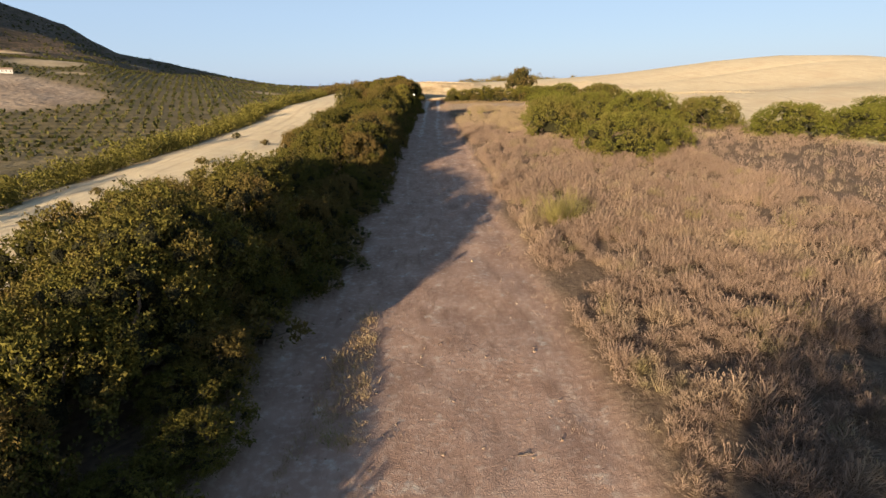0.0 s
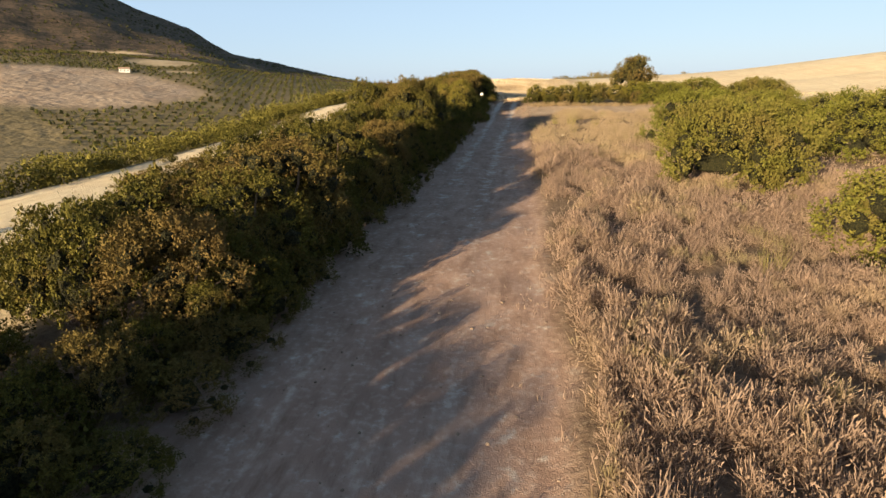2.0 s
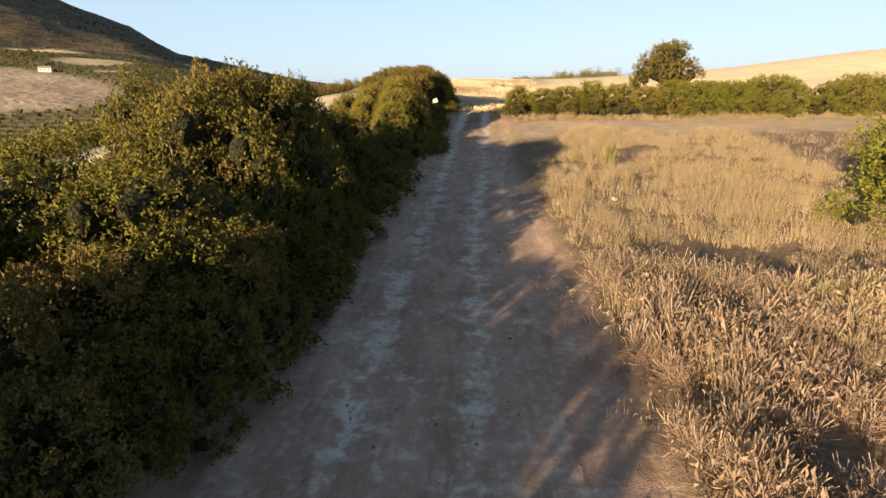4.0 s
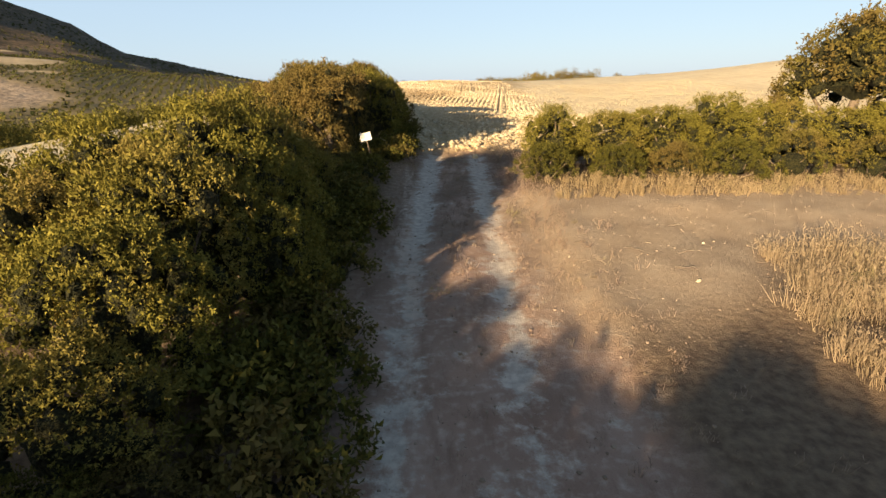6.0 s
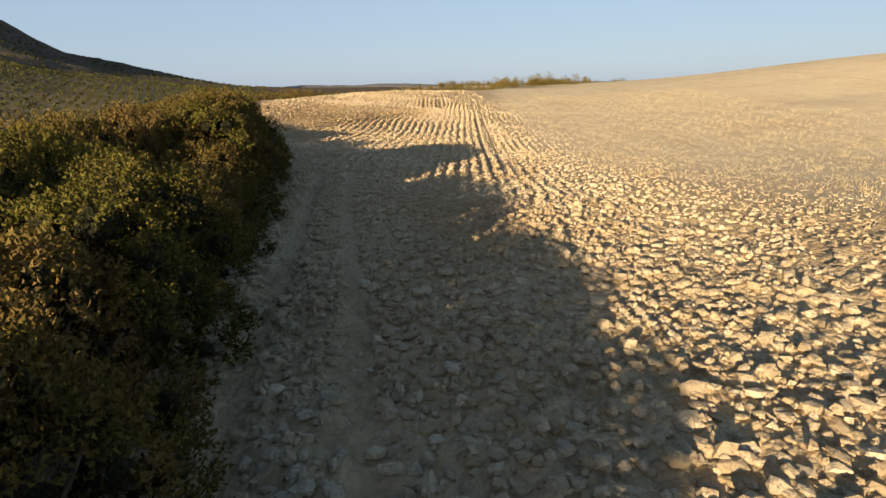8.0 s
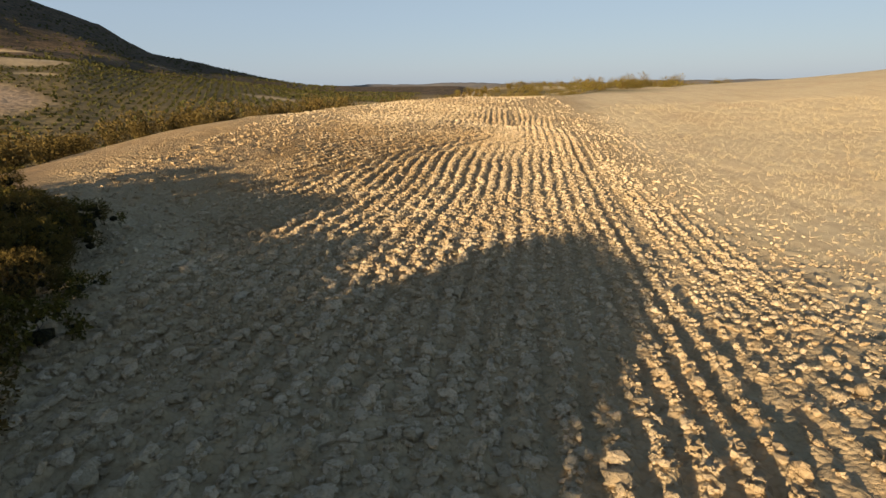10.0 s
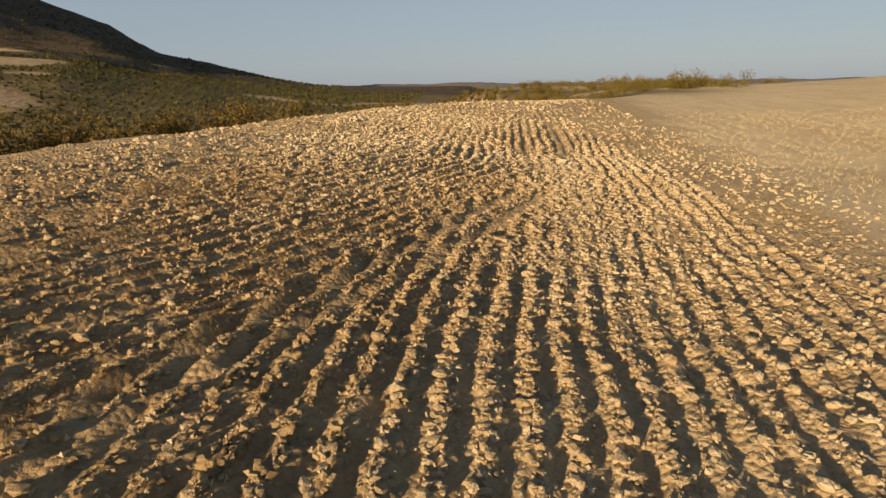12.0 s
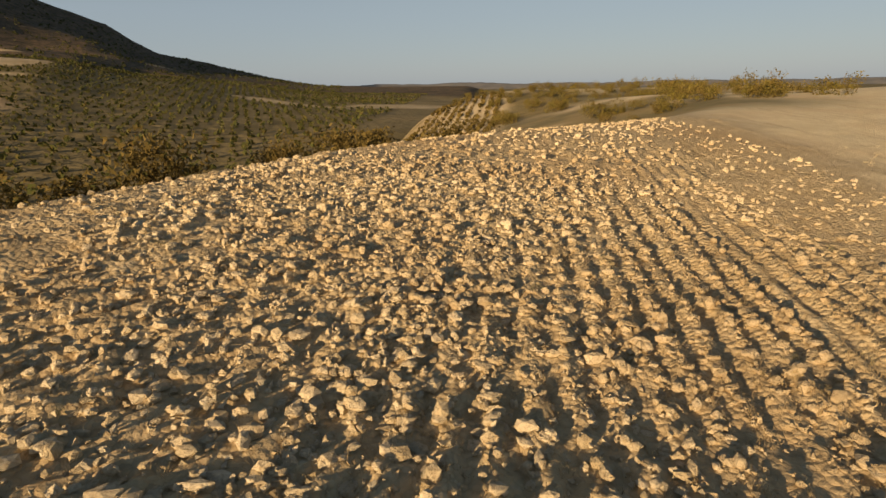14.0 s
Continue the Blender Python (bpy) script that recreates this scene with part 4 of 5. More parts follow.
def joined_scrub(name, spots, size, material, label):
    """Far bushes as one mesh: rounded clumps of loose leaves on a few lobes."""
    lobes, kinds = 7, []
    for k in range(6):
        rg2 = np.random.default_rng(400 + k)
        c = np.column_stack([rg2.uniform(-0.75, 0.75, lobes), rg2.uniform(-0.75, 0.75, lobes), rg2.uniform(0.3, 0.85, lobes)])
        d = rg2.normal(size=(900, 3))
        d /= np.linalg.norm(d, axis=1, keepdims=True)
        at = c[rg2.integers(0, lobes, 900)] + d * rg2.uniform(0.22, 0.50, (900, 1))
        at[:, 2] = np.maximum(at[:, 2], 0.05)
        kinds.append(((at[:, None, :] + rg2.normal(0, 0.042, (900, 3, 3))).reshape(-1, 3), np.arange(2700).reshape(-1, 3)))
    spots = np.array(spots)
    pos = np.column_stack([spots, height(spots[:, 0], spots[:, 1]) - 0.08])
    s = rng.uniform(*size, (len(pos), 1)) * rng.uniform(0.8, 1.2, (len(pos), 3))
    v, f = scatter_np(kinds, pos, s, rng, False)
    return tagged(new(name, mesh_np(name, v, f, material)), label, "scrub", kind="stuff")


# scrub along the far edge of the pale strip, in the gully and on the next ridge
joined_scrub("slope_scrub", [(-18.0 + rnd.uniform(-2.6, 1.0), -4 + k * 0.7) for k in range(146)], (0.9, 1.5), LEAF_SLOPE, "dusty green scrub along the edge of the slope")
gully = []
for k in range(60):
    by = 100 + k * 0.95 + rnd.uniform(-1, 1)
    gully.append((-13.5 + 41 * float(smooth(119, 187, by)) - (rnd.uniform(3.0, 8) if by < 138 else rnd.uniform(6.5, 13)), by))
joined_scrub("gully_scrub", gully, (1.0, 1.8), LEAF_GOLD, "golden dry bushes in the gully below the field")
ridge = [(-2 + k * 2.6 + rnd.uniform(-1.2, 1.2), 284 + rnd.uniform(-6, 12)) for k in range(34)]
for k in range(26):
    by = 184 + rnd.uniform(-4, 12)
    ridge.append((17 + 0.95 * k + rnd.uniform(-1, 1), by))
for k in range(110):
    by = 222 + 60 * rnd.random()
    ridge.append((rnd.uniform(6 + 0.05 * (by - 222), 75), by))
joined_scrub("ridge_scrub", ridge, (0.7, 2.3), LEAF_SLOPE, "brown scrub and low trees on the next ridge")

for proto in HEDGE + BROWN + TALL + OLIVE + BACK + BRIGHT + WISPY + FOOT + [RUSTY]:
    for o in (*proto.children_recursive, proto):
        bpy.data.objects.remove(o)


def crop_rows():
    """Young plants in lines on the flank of the next ridge."""
    P = []
    for k in range(9):
        v = np.arange(205, 290, 1.6)
        P.append(np.stack([-14 + 2.3 * k + 0.10 * (v - 205) + rng.normal(0, 0.15, len(v)), v], -1))
    P = np.concatenate(P)
    P = P[rng.random(len(P)) < 0.85]
    spots = np.column_stack([P, height(P[:, 0], P[:, 1]) - 0.1])
    v, f = scatter_np(tuft_variants(5, 8, rng, 0.5), spots, rng.uniform(0.35, 0.6, len(P)), rng, False)
    return tagged(new("crop_rows", mesh_np("crop_rows", v, f, LEAF_GOLD)), "lines of small dark plants on the next ridge", "crop", kind="stuff")


crop_rows()


# ---- dry grass and weeds ----
def tuft(rg, stalks, bits, tall, spread, width):
    """A feathery clump: thin dry stalks, and plumes of small dry leaves on a few upright heads."""
    V = []
    for k in range(stalks):
        a, r = rg.uniform(0, 2 * np.pi), spread * rg.random() ** 0.7
        base = np.array([r * np.cos(a), r * np.sin(a), -0.03])
        h = tall * rg.uniform(0.5, 1.0)
        lean = np.array([np.cos(a), np.sin(a), 0]) * h * rg.uniform(0.0, 0.45) + rg.normal(0, 0.05, 3) * [1, 1, 0]
        tip = base + lean + np.array([0, 0, h])
        turn = rg.uniform(0, 6.3)
        side = np.array([np.cos(turn), np.sin(turn), 0.0]) * width * rg.uniform(0.5, 1.0)
        V += [base - side * 0.5, base + side * 0.5, tip]
    heads = [(np.array([np.cos(a), np.sin(a), 0]) * spread * rg.uniform(0.2, 1.2), tall * rg.uniform(0.6, 1.0)) for a in rg.uniform(0, 2 * np.pi, 5)]
    for k in range(bits):
        foot, h = heads[k % 5]
        t = rg.random() ** 0.7
        puff = spread * (0.35 + 0.45 * np.sin(np.pi * min(t + 0.1, 1.0)))
        c = foot * (0.6 + 0.7 * t) + np.array([0, 0, h * (0.12 + 0.88 * t)]) + rg.normal(0, 0.55, 3) * puff * [1, 1, 0.5]
        up = rg.normal(0, 1, 3) * 0.5 + np.array([0, 0, 1.0]) + (c - foot * 0.5) * [2, 2, 0]
        up *= width * rg.uniform(1.8, 3.6) / np.linalg.norm(up)
        side = np.cross(up, rg.normal(0, 1, 3))
        side *= width * rg.uniform(0.7, 1.2) / (np.linalg.norm(side) + 1e-6)
        V += [c - up * 0.5 - side * 0.5, c + side * 0.6, c + up * 0.6]
    return np.array(V), np.arange(len(V)).reshape(-1, 3)


def cushion(rg, twigs, across, tall, width):
    """A rounded cushion of fine dry twigs that spread from one foot."""
    a, up = rg.uniform(0, 2 * np.pi, twigs), rg.uniform(0.05, 1.0, twigs) ** 0.8
    out = np.sqrt(1 - up ** 2)
    d = np.stack([np.cos(a) * out * across, np.sin(a) * out * across, up * tall], 1) * rg.uniform(0.75, 1.08, (twigs, 1))
    side = np.cross(d, rg.normal(size=(twigs, 3)))
    side *= (width * rg.uniform(0.6, 1.2, twigs) / (np.linalg.norm(side, axis=1) + 1e-6))[:, None]
    start = d * rg.uniform(0.2, 0.75, (twigs, 1)) + rg.normal(0, 0.035, (twigs, 3))
    end = d + rg.normal(0, 0.055, (twigs, 3))
    v = np.stack([start, end - side, end + side], 1).reshape(-1, 3)
    return v, np.arange(twigs * 3).reshape(-1, 3)


rg = np.random.default_rng(21)
CUSHIONS = [cushion(rg, 130, rg.uniform(0.15, 0.25), rg.uniform(0.26, 0.42), 0.0052) for _ in range(12)]
CLUMPS = [tuft(rg, 14, 34, 0.43, 0.15, 0.021) for _ in range(10)]
FLUFF = [tuft(rg, 10, 28, 0.40, 0.17, 0.025) for _ in range(8)]
STALKY = [tuft(rg, 22, 44, 0.44, 0.16, 0.013) for _ in range(9)]
LOW = [tuft(rg, 9, 9, 0.2, 0.12, 0.018) for _ in range(5)]


def grass_patch(name, variants, n, box, keep, size, label, material=STRAW):
    x, y = rg.uniform(box[0], box[1], n), rg.uniform(box[2], box[3], n)
    ok = keep(x, y)
    x, y = x[ok], y[ok]
    z = height(x, y)
    s = rg.uniform(*size, len(x)) * (0.85 + 0.35 * fractal(x, y, 3.0, 2, 51)) * (0.8 + 0.5 * np.clip(fractal(x, y, 0.8, 2, 57) + 0.2, 0, 1))
    v, f = scatter_np(variants, np.stack([x, y, z], -1), s, rg, False)
    ob = new(name, mesh_np(name, v, f, material))
    return tagged(ob, label, "dry grass", kind="stuff")


def in_brush(x, y):
    w = zones(x, y)
    edge = x - track_mid(y) - track_half(y)
    return (edge > 0.1 + 0.5 * rg.random(len(x))) & (w["sand"] < 0.3) & (x > 4.1 + 0.2 * (y - 54.6)) & (fractal(x, y, 0.8, 2, 57) > -0.35) & (y < 60.0 + 0.10 * x + 0.5 * fractal(x, y, 1.5, 2, 58)) | ((y < 55) & (edge > 0.2 + 0.5 * rg.random(len(x))) & (fractal(x, y, 0.8, 2, 57) > -0.35))


grass_patch("dry_brush", CUSHIONS * 2 + CLUMPS, 7400, (2, 10, -1, 30), in_brush, (0.75, 1.4), "knee-high grey-brown dry grass and thistles beside the track")
grass_patch("dry_brush", CUSHIONS * 2 + FLUFF, 2600, (10, 15, 2, 30), in_brush, (0.9, 1.5), "knee-high grey-brown dry grass and thistles beside the track")
grass_patch("dry_brush", CUSHIONS + FLUFF, 6200, (2, 14, 30, 47), lambda x, y: in_brush(x, y) & (rg.random(len(x)) > smooth(39, 47, y)), (0.8, 1.45), "knee-high grey-brown dry grass and thistles beside the track")
grass_patch("dry_brush", STALKY, 6200, (2, 13, 39, 62), lambda x, y: in_brush(x, y) & (rg.random(len(x)) < smooth(38, 46, y)), (0.6, 1.35), "knee-high tan dry grass and weeds beside the track", STRAW_TAN)
grass_patch("dry_brush", FLUFF, 2800, (13, 27, 5, 60), in_brush, (0.9, 1.4), "knee-high grey-brown dry grass and thistles beside the track")
grass_patch("dry_brush", STALKY, 620, (4.5, 9.5, 57.4, 61.6), lambda x, y: (x > 5.0 + 0.5 * np.clip(y - 59.5, 0, 9) + 0.3 * fractal(x, y, 0.9, 2, 60)) & (fractal(x, y, 0.8, 2, 57) > -0.3), (0.8, 1.5), "knee-high tan dry grass and weeds at the sandy crossing", STRAW_TAN)
grass_patch("verge_grass", CLUMPS, 1200, (3.4, 24, 64.6, 66.2), lambda x, y: np.ones(len(x), bool), (0.4, 1.0), "tall straw-yellow grass along the hedge foot", STRAW_GOLD)
grass_patch("verge_grass", LOW, 1500, (-5, 4, -3, 71), lambda x, y: (np.abs(x - track_mid(y)) > track_half(y) - 0.5 - 0.3 * rg.random(len(x))), (0.7, 1.2), "low dry grass tufts on the track edge")
grass_patch("verge_grass", LOW, 700, (-2.2, -0.75, 3.5, 10.5), lambda x, y: (x > -2.2 + 0.12 * (y - 3)) & (x < -0.75 - 0.07 * (y - 5)) & (fractal(x, y, 0.7, 2, 59) > -0.2), (0.7, 1.3), "low golden grass tufts along the worn track edge", STRAW_GOLD)
grass_patch("middle_grass", LOW, 3000, (-0.4, 3.4, 56, 71.6), lambda x, y: ((np.abs(x - track_mid(y)) < 0.34) | (np.abs(x - track_mid(y)) > 1.0)) & (rg.random(len(x)) < smooth(55, 66, y)), (0.35, 0.9), "trodden dry grass strip between the wheel ruts")
grass_patch("field_weeds", LOW, 9500, (-8, 14, 72, 140), lambda x, y: fractal(x, y, 4, 2, 77) > 0.12 - 0.3 * smooth(100, 118, y) * (headland(x, y) < 0), (0.35, 0.8), "dry weeds among the ploughed clods", STRAW_GOLD)

grass_patch("field_weeds", LOW, 15000, (-6, 9, 103, 136), lambda x, y: (np.cos(2 * np.pi * furrow_lines(x, y) / ROW) > 0.25) & (rows_show(x, y) > 0.45) & (headland(x, y) < 0.4) & (fractal(x, y, 3, 2, 78) > -0.3), (0.3, 0.65), "short golden dry weeds along the plough ridges", STRAW_GOLD)
grass_patch("field_weeds", LOW, 16000, (-6, 6, 102, 130), lambda x, y: (headland(x, y) < 0.2) & (zones(x, y)["brown_earth"] > 0.3) & (fractal(x, y, 1.3, 2, 79) > -0.1), (0.3, 0.75), "brown dry weeds among the crumbly clods", STRAW_BROWN)


STUBBLE = [tuft(rg, 4, 4, 0.15, 0.10, 0.03) for _ in range(6)]
grass_patch("stubble", STUBBLE, 15000, (9, 46, 72, 150), lambda x, y: (x - 0.13 * np.clip(y - 100, 0, 99) > 9 + 6 * rg.random(len(x))), (0.7, 1.3), "pale golden stubble across the upper field", STUBBLE_STRAW)


# ---- clods and stones ----
def block_variants(n, rg):
    """Broken, angular lumps with eight corners."""
    v = np.array([(a, b, c) for a in (-1, 1) for b in (-1, 1) for c in (-1, 1)], float) * 0.72
    f = np.array([(0, 1, 3), (0, 3, 2), (4, 6, 7), (4, 7, 5), (0, 4, 5), (0, 5, 1), (2, 3, 7), (2, 7, 6), (0, 2, 6), (0, 6, 4), (1, 5, 7), (1, 7, 3)])
    return [(v * rg.uniform(0.45, 1.45, v.shape), f) for _ in range(n)]


LUMPS = block_variants(14, rg)
ROCKS = lump_variants(14, 0.26, rg)


def clod_field(name, n, box, size, label, material=CLODS):
    x, y = rg.uniform(box[0], box[1], n), rg.uniform(box[2], box[3], n)
    w = zones(x, y)
    lines = furrow_lines(x, y)
    crest = np.cos(2 * np.pi * lines / ROW)
    rows = rows_show(x, y)
    ok = (w["field"] + w["pale"] * (x > 5) > 0.5) & (rg.random(n) < 0.86 + (0.34 + 0.4 * fractal(x, y, 5.0, 2, 13)) * (crest - 0.7) * rows)
    ok &= rg.random(n) > 0.5 * (headland(x, y) < 0.3) * smooth(0.3, 0.6, rows) * smooth(104, 110, y)
    ok &= (wheel_marks(x, y) < 0.35) & (rg.random(n) > 0.9 * smooth(9, 19, x))
    x, y = x[ok], y[ok]
    s = size[0] * (size[1] / size[0]) ** (rg.random(len(x)) ** 1.8) * (0.86 + 0.22 * (1 - smooth(78, 112, y))) * (1 - 0.45 * smooth(8, 14, x - 0.13 * np.clip(y - 100, 0, 99)))
    z = height(x, y) + s * 0.22
    spots, big = np.stack([x, y, z], -1), s > 0.05
    s = s[:, None] * rg.uniform(0.6, 1.35, (len(s), 3)) * np.array([1, 1, 0.8])
    v, f = scatter_np(LUMPS, spots[~big], s[~big], rg)
    v2, f2 = scatter_np(ROCKS, spots[big], s[big], rg)
    v = np.concatenate([v, v2])
    me = mesh_np(name, v, np.concatenate([f, f2 + len(v) - len(v2)]), material, attrs={"brown_earth": zones(v[:, 0], v[:, 1])["brown_earth"]})
    ob = new(name, me)
    return tagged(ob, label, "clods", kind="stuff")


clod_field("clods", 20000, (-3.5, 8, 70.3, 98), (0.034, 0.10), "sunlit pale clods of dry ploughed earth")
clod_field("clods", 5000, (-2, 6, 70.8, 93), (0.042, 0.095), "larger pale clods of dry ploughed earth by the gap")
clod_field("clods", 3200, (-4, 4, 93, 103), (0.055, 0.12), "larger pale clods of dry ploughed earth by the hedge end")
clod_field("clods", 10000, (-4, 6, 93, 104), (0.03, 0.08), "small pale clods of dry ploughed earth by the hedge end")
clod_field("clods", 30000, (-4, 10, 98, 126), (0.036, 0.095), "sunlit pale clods of dry ploughed earth in rows")
clod_field("clods", 26000, (-5, 4.5, 102, 127), (0.028, 0.07), "brownish crumbly clods of dry earth beside the lane")
clod_field("clods", 9000, (0, 10, 121, 134), (0.04, 0.12), "large pale clods of dry earth where the rows meet")
clod_field("clods", 12000, (-4.5, 9, 126, 142), (0.042, 0.115), "sunlit pale clods of dry ploughed earth on the crest")
clod_field("clods", 6000, (-10, -4, 84, 140), (0.045, 0.11), "pale clods of dry earth near the slope edge")
clod_field("clods", 15000, (8, 20, 72, 104), (0.038, 0.10), "pale clods of dry earth across the field")
clod_field("clods", 9000, (8, 20, 104, 142), (0.045, 0.11), "pale clods of dry earth across the field")
clod_field("clods", 4000, (-6, 14, 142, 160), (0.06, 0.13), "pale clods of dry earth beyond the crest")


def crumbs(n, box):
    """Small broken earth between the clods."""
    v = np.array([(0, 0, 1), (0.94, 0, -0.33), (-0.47, 0.82, -0.33), (-0.47, -0.82, -0.33)])
    f = np.array([(0, 1, 2), (0, 2, 3), (0, 3, 1)])
    kinds = [(v * rg.uniform(0.6, 1.4, v.shape), f) for _ in range(8)]
    x, y = rg.uniform(box[0], box[1], n), rg.uniform(box[2], box[3], n)
    ok = (zones(x, y)["field"] > 0.5) & (wheel_marks(x, y) < 0.5)
    x, y = x[ok], y[ok]
    s = rg.uniform(0.018, 0.042, len(x))
    v, f = scatter_np(kinds, np.stack([x, y, height(x, y) + s * 0.2], -1), s, rg, True)
    return tagged(new("earth_crumbs", mesh_np("earth_crumbs", v, f, CLODS)), "small crumbs of dry earth between the clods", "clods", kind="stuff")


crumbs(30000, (-2.5, 6.5, 72, 141))


def track_stones(n):
    y = np.concatenate([rg.uniform(0, 40, n // 2), rg.uniform(40, 71, n - n // 2)])
    x = track_mid(y) + rg.normal(0, 0.7, n) * track_half(y)
    s = 0.005 * (5.0 ** (rg.random(n) ** 3.0))
    v, f = scatter_np(LUMPS, np.stack([x, y, height(x, y) + s * 0.3], -1), s, rg, True, 0.7)
    return tagged(new("pebbles", mesh_np("pebbles", v, f, PEBBLE)), "small loose pebbles on the dirt track", "pebbles", kind="stuff")


track_stones(7500)


def sand_litter(n):
    x, y = rg.uniform(1.5, 18, n), rg.uniform(58.8, 66, n)
    s = 0.0045 * (4.0 ** (rg.random(n) ** 3.0))
    v, f = scatter_np(LUMPS, np.stack([x, y, height(x, y) + s * 0.3], -1), s, rg, True, 0.7)
    return tagged(new("pebbles", mesh_np("pebbles", v, f, PEBBLE)), "small stones and crumbs on the sandy crossing", "pebbles", kind="stuff")


sand_litter(4500)

# the largest clods by the gap, one by one
shapes = []
for k, (v, f) in enumerate(lump_variants(6, 0.22, rg)):
    shapes.append(mesh_np("clod", v, f, STONE))
for k in range(280):
    cx, cy = rnd.uniform(-0.6, 5.6), rnd.uniform(70.5, 80.0)
    s = 0.05 + 0.075 * rnd.random() ** 2.5
    cz = float(height(np.array([cx]), np.array([cy]))[0]) + s * 0.3
    c = part("clod", shapes[k % 6], ground)
    c.matrix_basis = pose(cx, cy, cz, rnd.uniform(-30, 30), rnd.uniform(-30, 30), rnd.uniform(0, 360)) @ Matrix.Diagonal((s, s * rnd.uniform(0.7, 1), s * 0.75, 1))


# ---- hunting-ground sign ----
def make_sign():
    g = Nodes("weathered_white_board")
    c = g.mix(g.ramp(g.noise(g.coords(), 9.0, 5), 0.45, 0.75), (0.80, 0.79, 0.75), (0.62, 0.58, 0.50))
    white = g.done(c, 0.5)
    g = Nodes("faded_print")
    grey = g.done(g.mix(g.ramp(g.noise(g.coords(), 30.0, 3), 0.4, 0.6), (0.58, 0.55, 0.49), (0.70, 0.67, 0.61)), 0.6)
    thing = new("sign")

    def box(cx, cy, cz, sx, sy, sz, bevel):
        bm = bmesh.new()
        bmesh.ops.create_cube(bm, size=1, matrix=Matrix.Translation((cx, cy, cz)) @ Matrix.Diagonal((sx, sy, sz, 1)))
        bmesh.ops.bevel(bm, geom=bm.edges[:], offset=bevel, segments=2, affect="EDGES")
        me = bpy.data.meshes.new("sign_part")
        bm.to_mesh(me)
        bm.free()
        return me
    post = box(0, 0.03, 0.40, 0.035, 0.035, 1.0, 0.006)
    post.materials.append(BARK)
    part("post", post, thing, "thin rusty post")
    board = box(0, 0, 0.82, 0.29, 0.012, 0.21, 0.005)
    board.materials.append(white)
    board_ob = part("board", board, thing, "white board")
    for k, (bx, bz, w) in enumerate(((0.03, 0.865, 0.12), (0.03, 0.825, 0.15), (0.06, 0.78, 0.07))):
        bar = box(bx, -0.008, bz, w, 0.004, 0.011, 0.001)
        bar.materials.append(grey)
        part("print_bar", bar, board_ob)
    thing.matrix_basis = pose(-0.78, 68.0, float(height(np.array([-0.78]), np.array([68.0]))[0]), -8, -12, 12)
    return tagged(thing, "small white rectangular sign on a post at the hedge", "sign")


make_sign()


POSTS = ((-8.3, 62.2, 0.75), (-9.4, 67.0, 0.7), (-9.1, 65.0, 0.6), (-7.4, 64.3, 0.65))


def make_post(seed, x, y, tall):
    rn = random.Random(seed)
    top = Vector((rn.uniform(-0.06, 0.06), rn.uniform(-0.06, 0.06), tall))
    v, f = tube([Vector((0, 0, -0.2)), top * 0.33, top * 0.67, top, top + Vector((0, 0, 0.01))], [0.022, 0.021, 0.02, 0.018, 0.004], 8)
    post = new("fence_post", mesh_np("fence_post", v, f, BARK, True))
    post.matrix_basis = pose(x, y, float(height(np.array([x]), np.array([y]))[0]))
    return tagged(post, "thin grey wooden post standing in the pale field", "post", "fence posts")


for k, (fx, fy, tall) in enumerate(POSTS):
    make_post(500 + k, fx, fy, tall)


# ---- farmhouse below the mountain ----
def make_house(x, y, z):
    g = Nodes("whitewash")
    white = g.done(g.mix(g.ramp(g.noise(g.coords(), 0.6, 4), 0.4, 0.7), (0.80, 0.78, 0.74), (0.66, 0.63, 0.57)), 0.8)
    g = Nodes("roof_tiles")
    tile = g.done(g.mix(g.ramp(g.noise(g.coords(), 1.2, 4), 0.4, 0.7), (0.36, 0.24, 0.17), (0.46, 0.34, 0.25)), 0.85)
    g = Nodes("dark_openings")
    dark = g.done((0.05, 0.05, 0.05), 0.4)
    thing = new("farmhouse")
    v = [(-6, -3, -2), (6, -3, -2), (6, 3, -2), (-6, 3, -2), (-6, -3, 3.4), (6, -3, 3.4), (6, 3, 3.4), (-6, 3, 3.4)]
    part("wall", mesh_np("wall", v, [(0, 1, 5, 4), (1, 2, 6, 5), (2, 3, 7, 6), (3, 0, 4, 7)], white), thing)
    v = [(-6.4, -3.5, 3.3), (6.4, -3.5, 3.3), (6.4, 0, 5.0), (-6.4, 0, 5.0), (6.4, 3.5, 3.3), (-6.4, 3.5, 3.3)]
    part("roof", mesh_np("roof", v, [(0, 1, 2, 3), (3, 2, 4, 5), (0, 5, 4, 1)], tile), thing)
    for k in range(3):
        wx = -4 + 4 * k
        v = [(wx - 0.5, -3.04, 1), (wx + 0.5, -3.04, 1), (wx + 0.5, -3.04, 2.2), (wx - 0.5, -3.04, 2.2)]
        part("window", mesh_np("window", v, [(0, 1, 2, 3)], dark), thing)
    thing.matrix_basis = pose(x, y, z, 0, 0, 35) @ Matrix.Diagonal((0.62, 0.8, 0.75, 1))
    return tagged(thing, "white farmhouse among olive trees on the slope", "house")


hx, hy = -300.0, 414.0
make_house(hx, hy, float(far_ground(np.array([hx]), np.array([hy]))[0]))


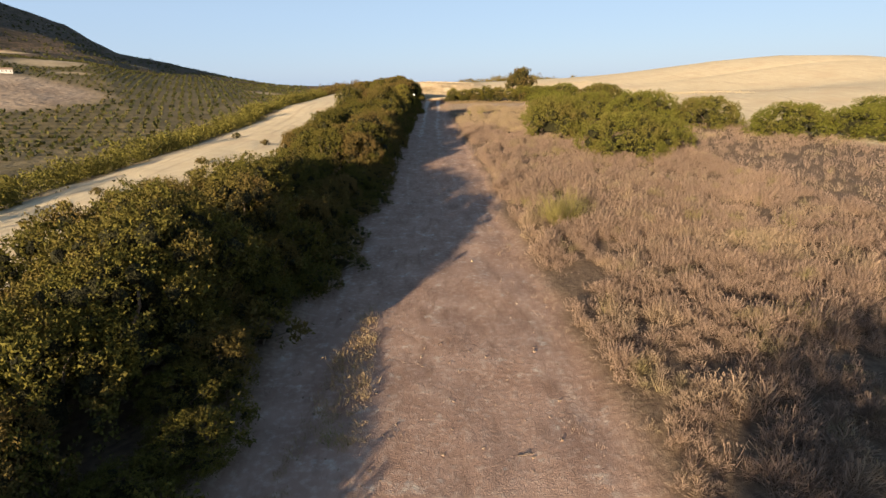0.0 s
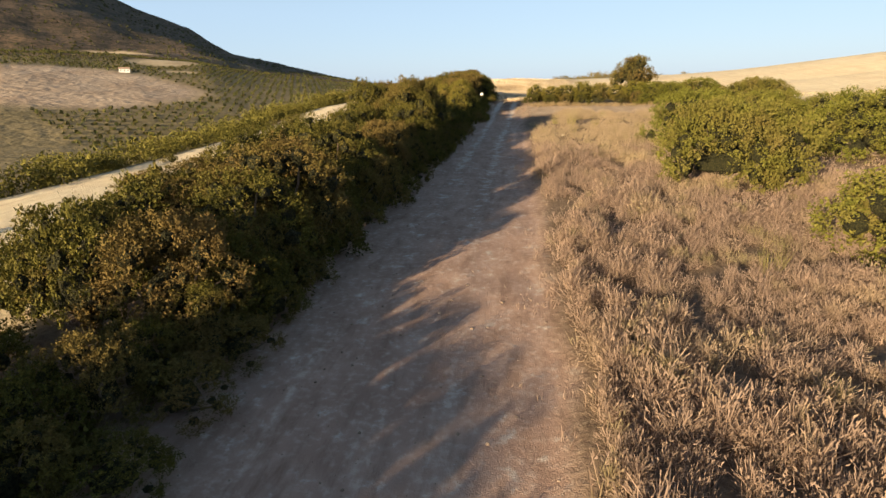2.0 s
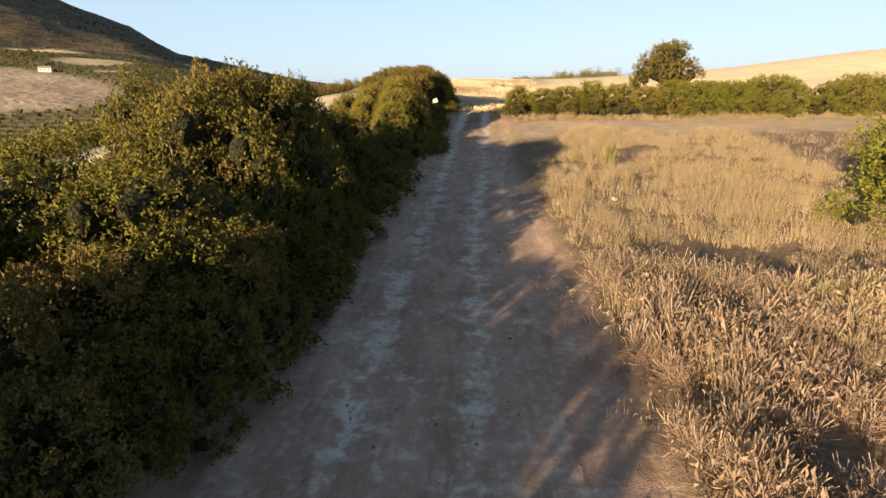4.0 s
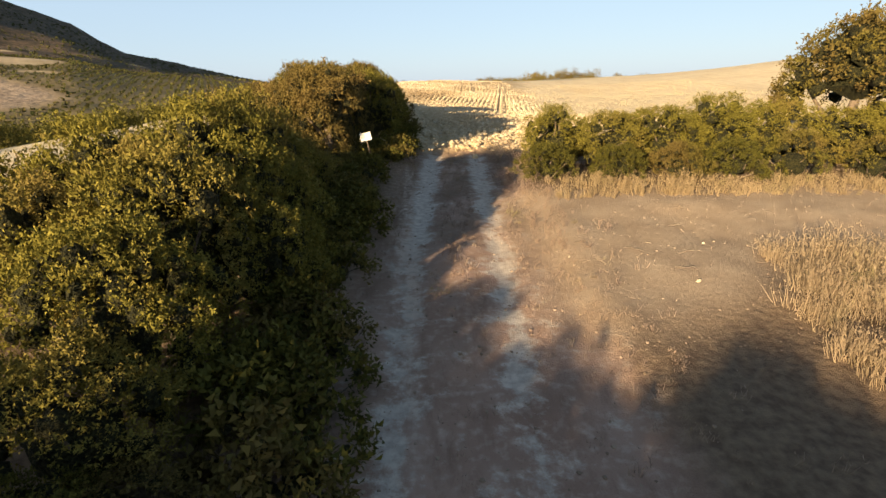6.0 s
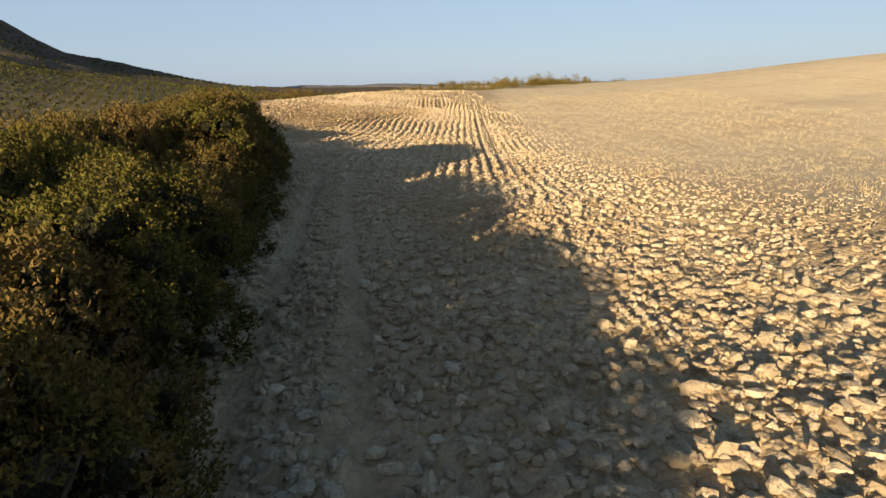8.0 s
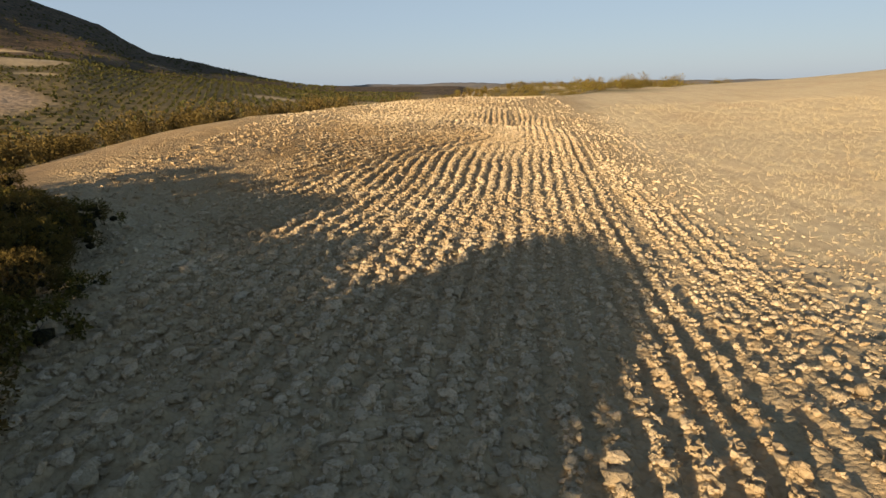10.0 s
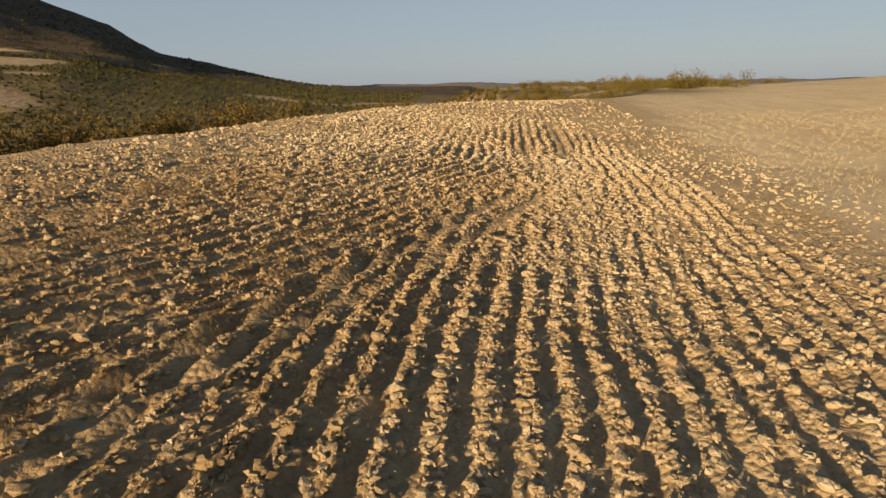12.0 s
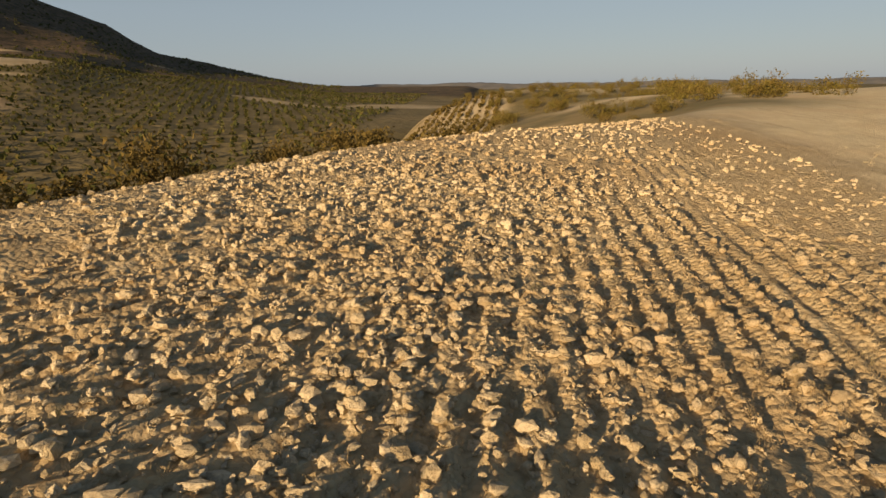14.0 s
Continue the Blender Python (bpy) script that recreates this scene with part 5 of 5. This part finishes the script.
# ---- weeds, twigs and loose stones ----
def make_broom(seed):
    """A loose sheaf of thin yellow-green stalks."""
    rg2 = np.random.default_rng(seed)
    thing = new("broom_plant")
    v, f = tuft(rg2, 90, 90, 0.95, 0.16, 0.012)
    part("stalk_sheaf", mesh_np("stalk_sheaf", v, f, BROOM), thing)
    rn = random.Random(seed)
    for k in range(3):
        a = rn.uniform(0, 6.28)
        lv, lf = tube(limb_line((0, 0, -0.05), (0.2 * math.cos(a), 0.2 * math.sin(a), 0.5), rn), [0.012, 0.01, 0.008, 0.006, 0.003])
        part("stem", mesh_np("stem", lv, lf, BARK, True), thing)
    return tagged(thing, "wispy yellow-green weed with thin upright stalks", "weed", "tall weeds in the dry grass")


def make_broom_bush(x, y):
    """A wide fan of thin bowed stalks that spring from one foot."""
    rg2, rn = np.random.default_rng(77), random.Random(77)
    thing = new("broom_bush")
    n = 1000
    a, lean = rg2.uniform(0, 6.283, n), rg2.uniform(0.0, 1.0, n) ** 0.7 * 1.0
    out = np.stack([np.cos(a), np.sin(a), np.zeros(n)], 1)
    long = rg2.uniform(0.5, 1.3, n)
    foot = out * rg2.uniform(0.0, 0.32, (n, 1))
    side = np.stack([-np.sin(a + 0.7), np.cos(a + 0.7), np.zeros(n)], 1)
    rows = []
    for k, wide in enumerate((0.004, 0.0045, 0.0035, 0.0015)):
        s = k / 3 * long
        tilt = lean * (0.75 + 0.12 * k)
        p = foot + out * (s * np.sin(tilt))[:, None] + np.array([0, 0, 1.0]) * (s * np.cos(tilt))[:, None] + rg2.normal(size=(n, 3)) * 0.05 * k
        rows += [p - side * wide, p + side * wide]
    v = np.stack(rows, 1).reshape(-1, 3)
    f = (np.array([[0, 1, 3, 2], [2, 3, 5, 4], [4, 5, 7, 6]])[None] + (np.arange(n) * 8)[:, None, None]).reshape(-1, 4)
    part("stalk_sheaf", mesh_np("stalk_sheaf", v, f, BROOM), thing)
    for k in range(7):
        b = 0.9 * k + rn.uniform(-0.3, 0.3)
        lv, lf = tube(limb_line((0, 0, -0.05), (0.55 * math.cos(b), 0.55 * math.sin(b), 0.75), rn), [0.014, 0.012, 0.009, 0.007, 0.003])
        part("stem", mesh_np("stem", lv, lf, BARK, True), thing)
    thing.matrix_basis = pose(x, y, float(height(np.array([x]), np.array([y]))[0]) - 0.03)
    tagged(thing, "wide yellow-green broom bush with thin fanned stalks in the dry grass", "shrub")


make_broom_bush(4.25, 15.9)
BROOMS = [make_broom(200 + k) for k in range(3)]
for k, (bx, by, s) in enumerate(((8.2, 15.4, 1.0), (3.6, 9.5, 0.6), (7.0, 28.0, 1.0), (3.6, 18.0, 0.7), (5.8, 54.2, 1.3), (4.8, 54.8, 0.9), (5.6, 51.0, 0.8),
                                 (8.7, 35.0, 1.0), (10.3, 14.2, 1.0), (7.1, 8.8, 0.7), (7.2, 53.0, 1.1), (6.4, 22.0, 0.6), (9.6, 52.0, 0.9))):
    put_copy(BROOMS[k % 3], bx, by, k * 77.0, s)
for proto in BROOMS:
    for o in (*proto.children_recursive, proto):
        bpy.data.objects.remove(o)


def make_twig(seed, x, y, turn, length):
    """A dead forked twig lying on the ground."""
    rn = random.Random(seed)
    thing = new("fallen_twig")
    length *= 0.55
    main = limb_line((0, 0, 0.01), (length, 0, 0.015), rn, 0.2)
    v, f = tube(main, [0.006, 0.005, 0.004, 0.003, 0.002])
    part("stem", mesh_np("stem", v, f, BARK, True), thing)
    for t in (1, 2, 3):
        a = main[t]
        v, f = tube(limb_line(a, a + Vector((length * 0.25, rn.choice((-1, 1)) * length * rn.uniform(0.15, 0.35), rn.uniform(0, 0.06))), rn, 0.1), [0.004, 0.004, 0.003, 0.002, 0.001])
        part("fork", mesh_np("fork", v, f, BARK, True), thing)
    thing.matrix_basis = pose(x, y, float(height(np.array([x]), np.array([y]))[0]), 0, 0, turn)
    return tagged(thing, "dead forked twig lying on the sandy ground", "twig", "fallen twigs")


for k, (tx, ty, turn, length) in enumerate(((3.1, 62.1, 20, 0.45), (3.9, 61.9, -50, 0.5), (3.4, 60.9, 80, 0.35), (5.0, 62.9, 10, 0.4), (2.2, 63.1, 120, 0.3), (4.3, 61.0, -20, 0.5),
                                            (0.4, 65.6, 40, 0.35), (4.6, 61.6, 15, 0.5), (5.6, 61.2, -60, 0.55), (6.3, 62.3, 100, 0.45), (3.0, 63.6, 30, 0.4), (5.4, 63.8, -10, 0.5), (7.2, 61.5, 45, 0.5), (-1.6, 7.2, 60, 0.6), (1.1, 5.6, 10, 0.4))):
    make_twig(300 + k, tx, ty, turn, length)
for k, (sx, sy, s) in enumerate(((0.87, 48.9, 0.07), (4.9, 49.6, 0.10), (3.4, 49.3, 0.06), (2.1, 69.9, 0.13), (4.4, 60.5, 0.04), (2.9, 61.6, 0.025), (1.2, 13.0, 0.04), (0.6, 20.8, 0.05), (5.2, 62.0, 0.03))):
    st = new("stone", shapes[k % 6])
    st.matrix_basis = pose(sx, sy, float(height(np.array([sx]), np.array([sy]))[0]) + s * 0.3, 10 * k, 7 * k, 50 * k) @ Matrix.Diagonal((s, s * 0.8, s * 0.7, 1))
    tagged(st, "pale loose stone lying on the dusty ground", "stone", "loose stones")
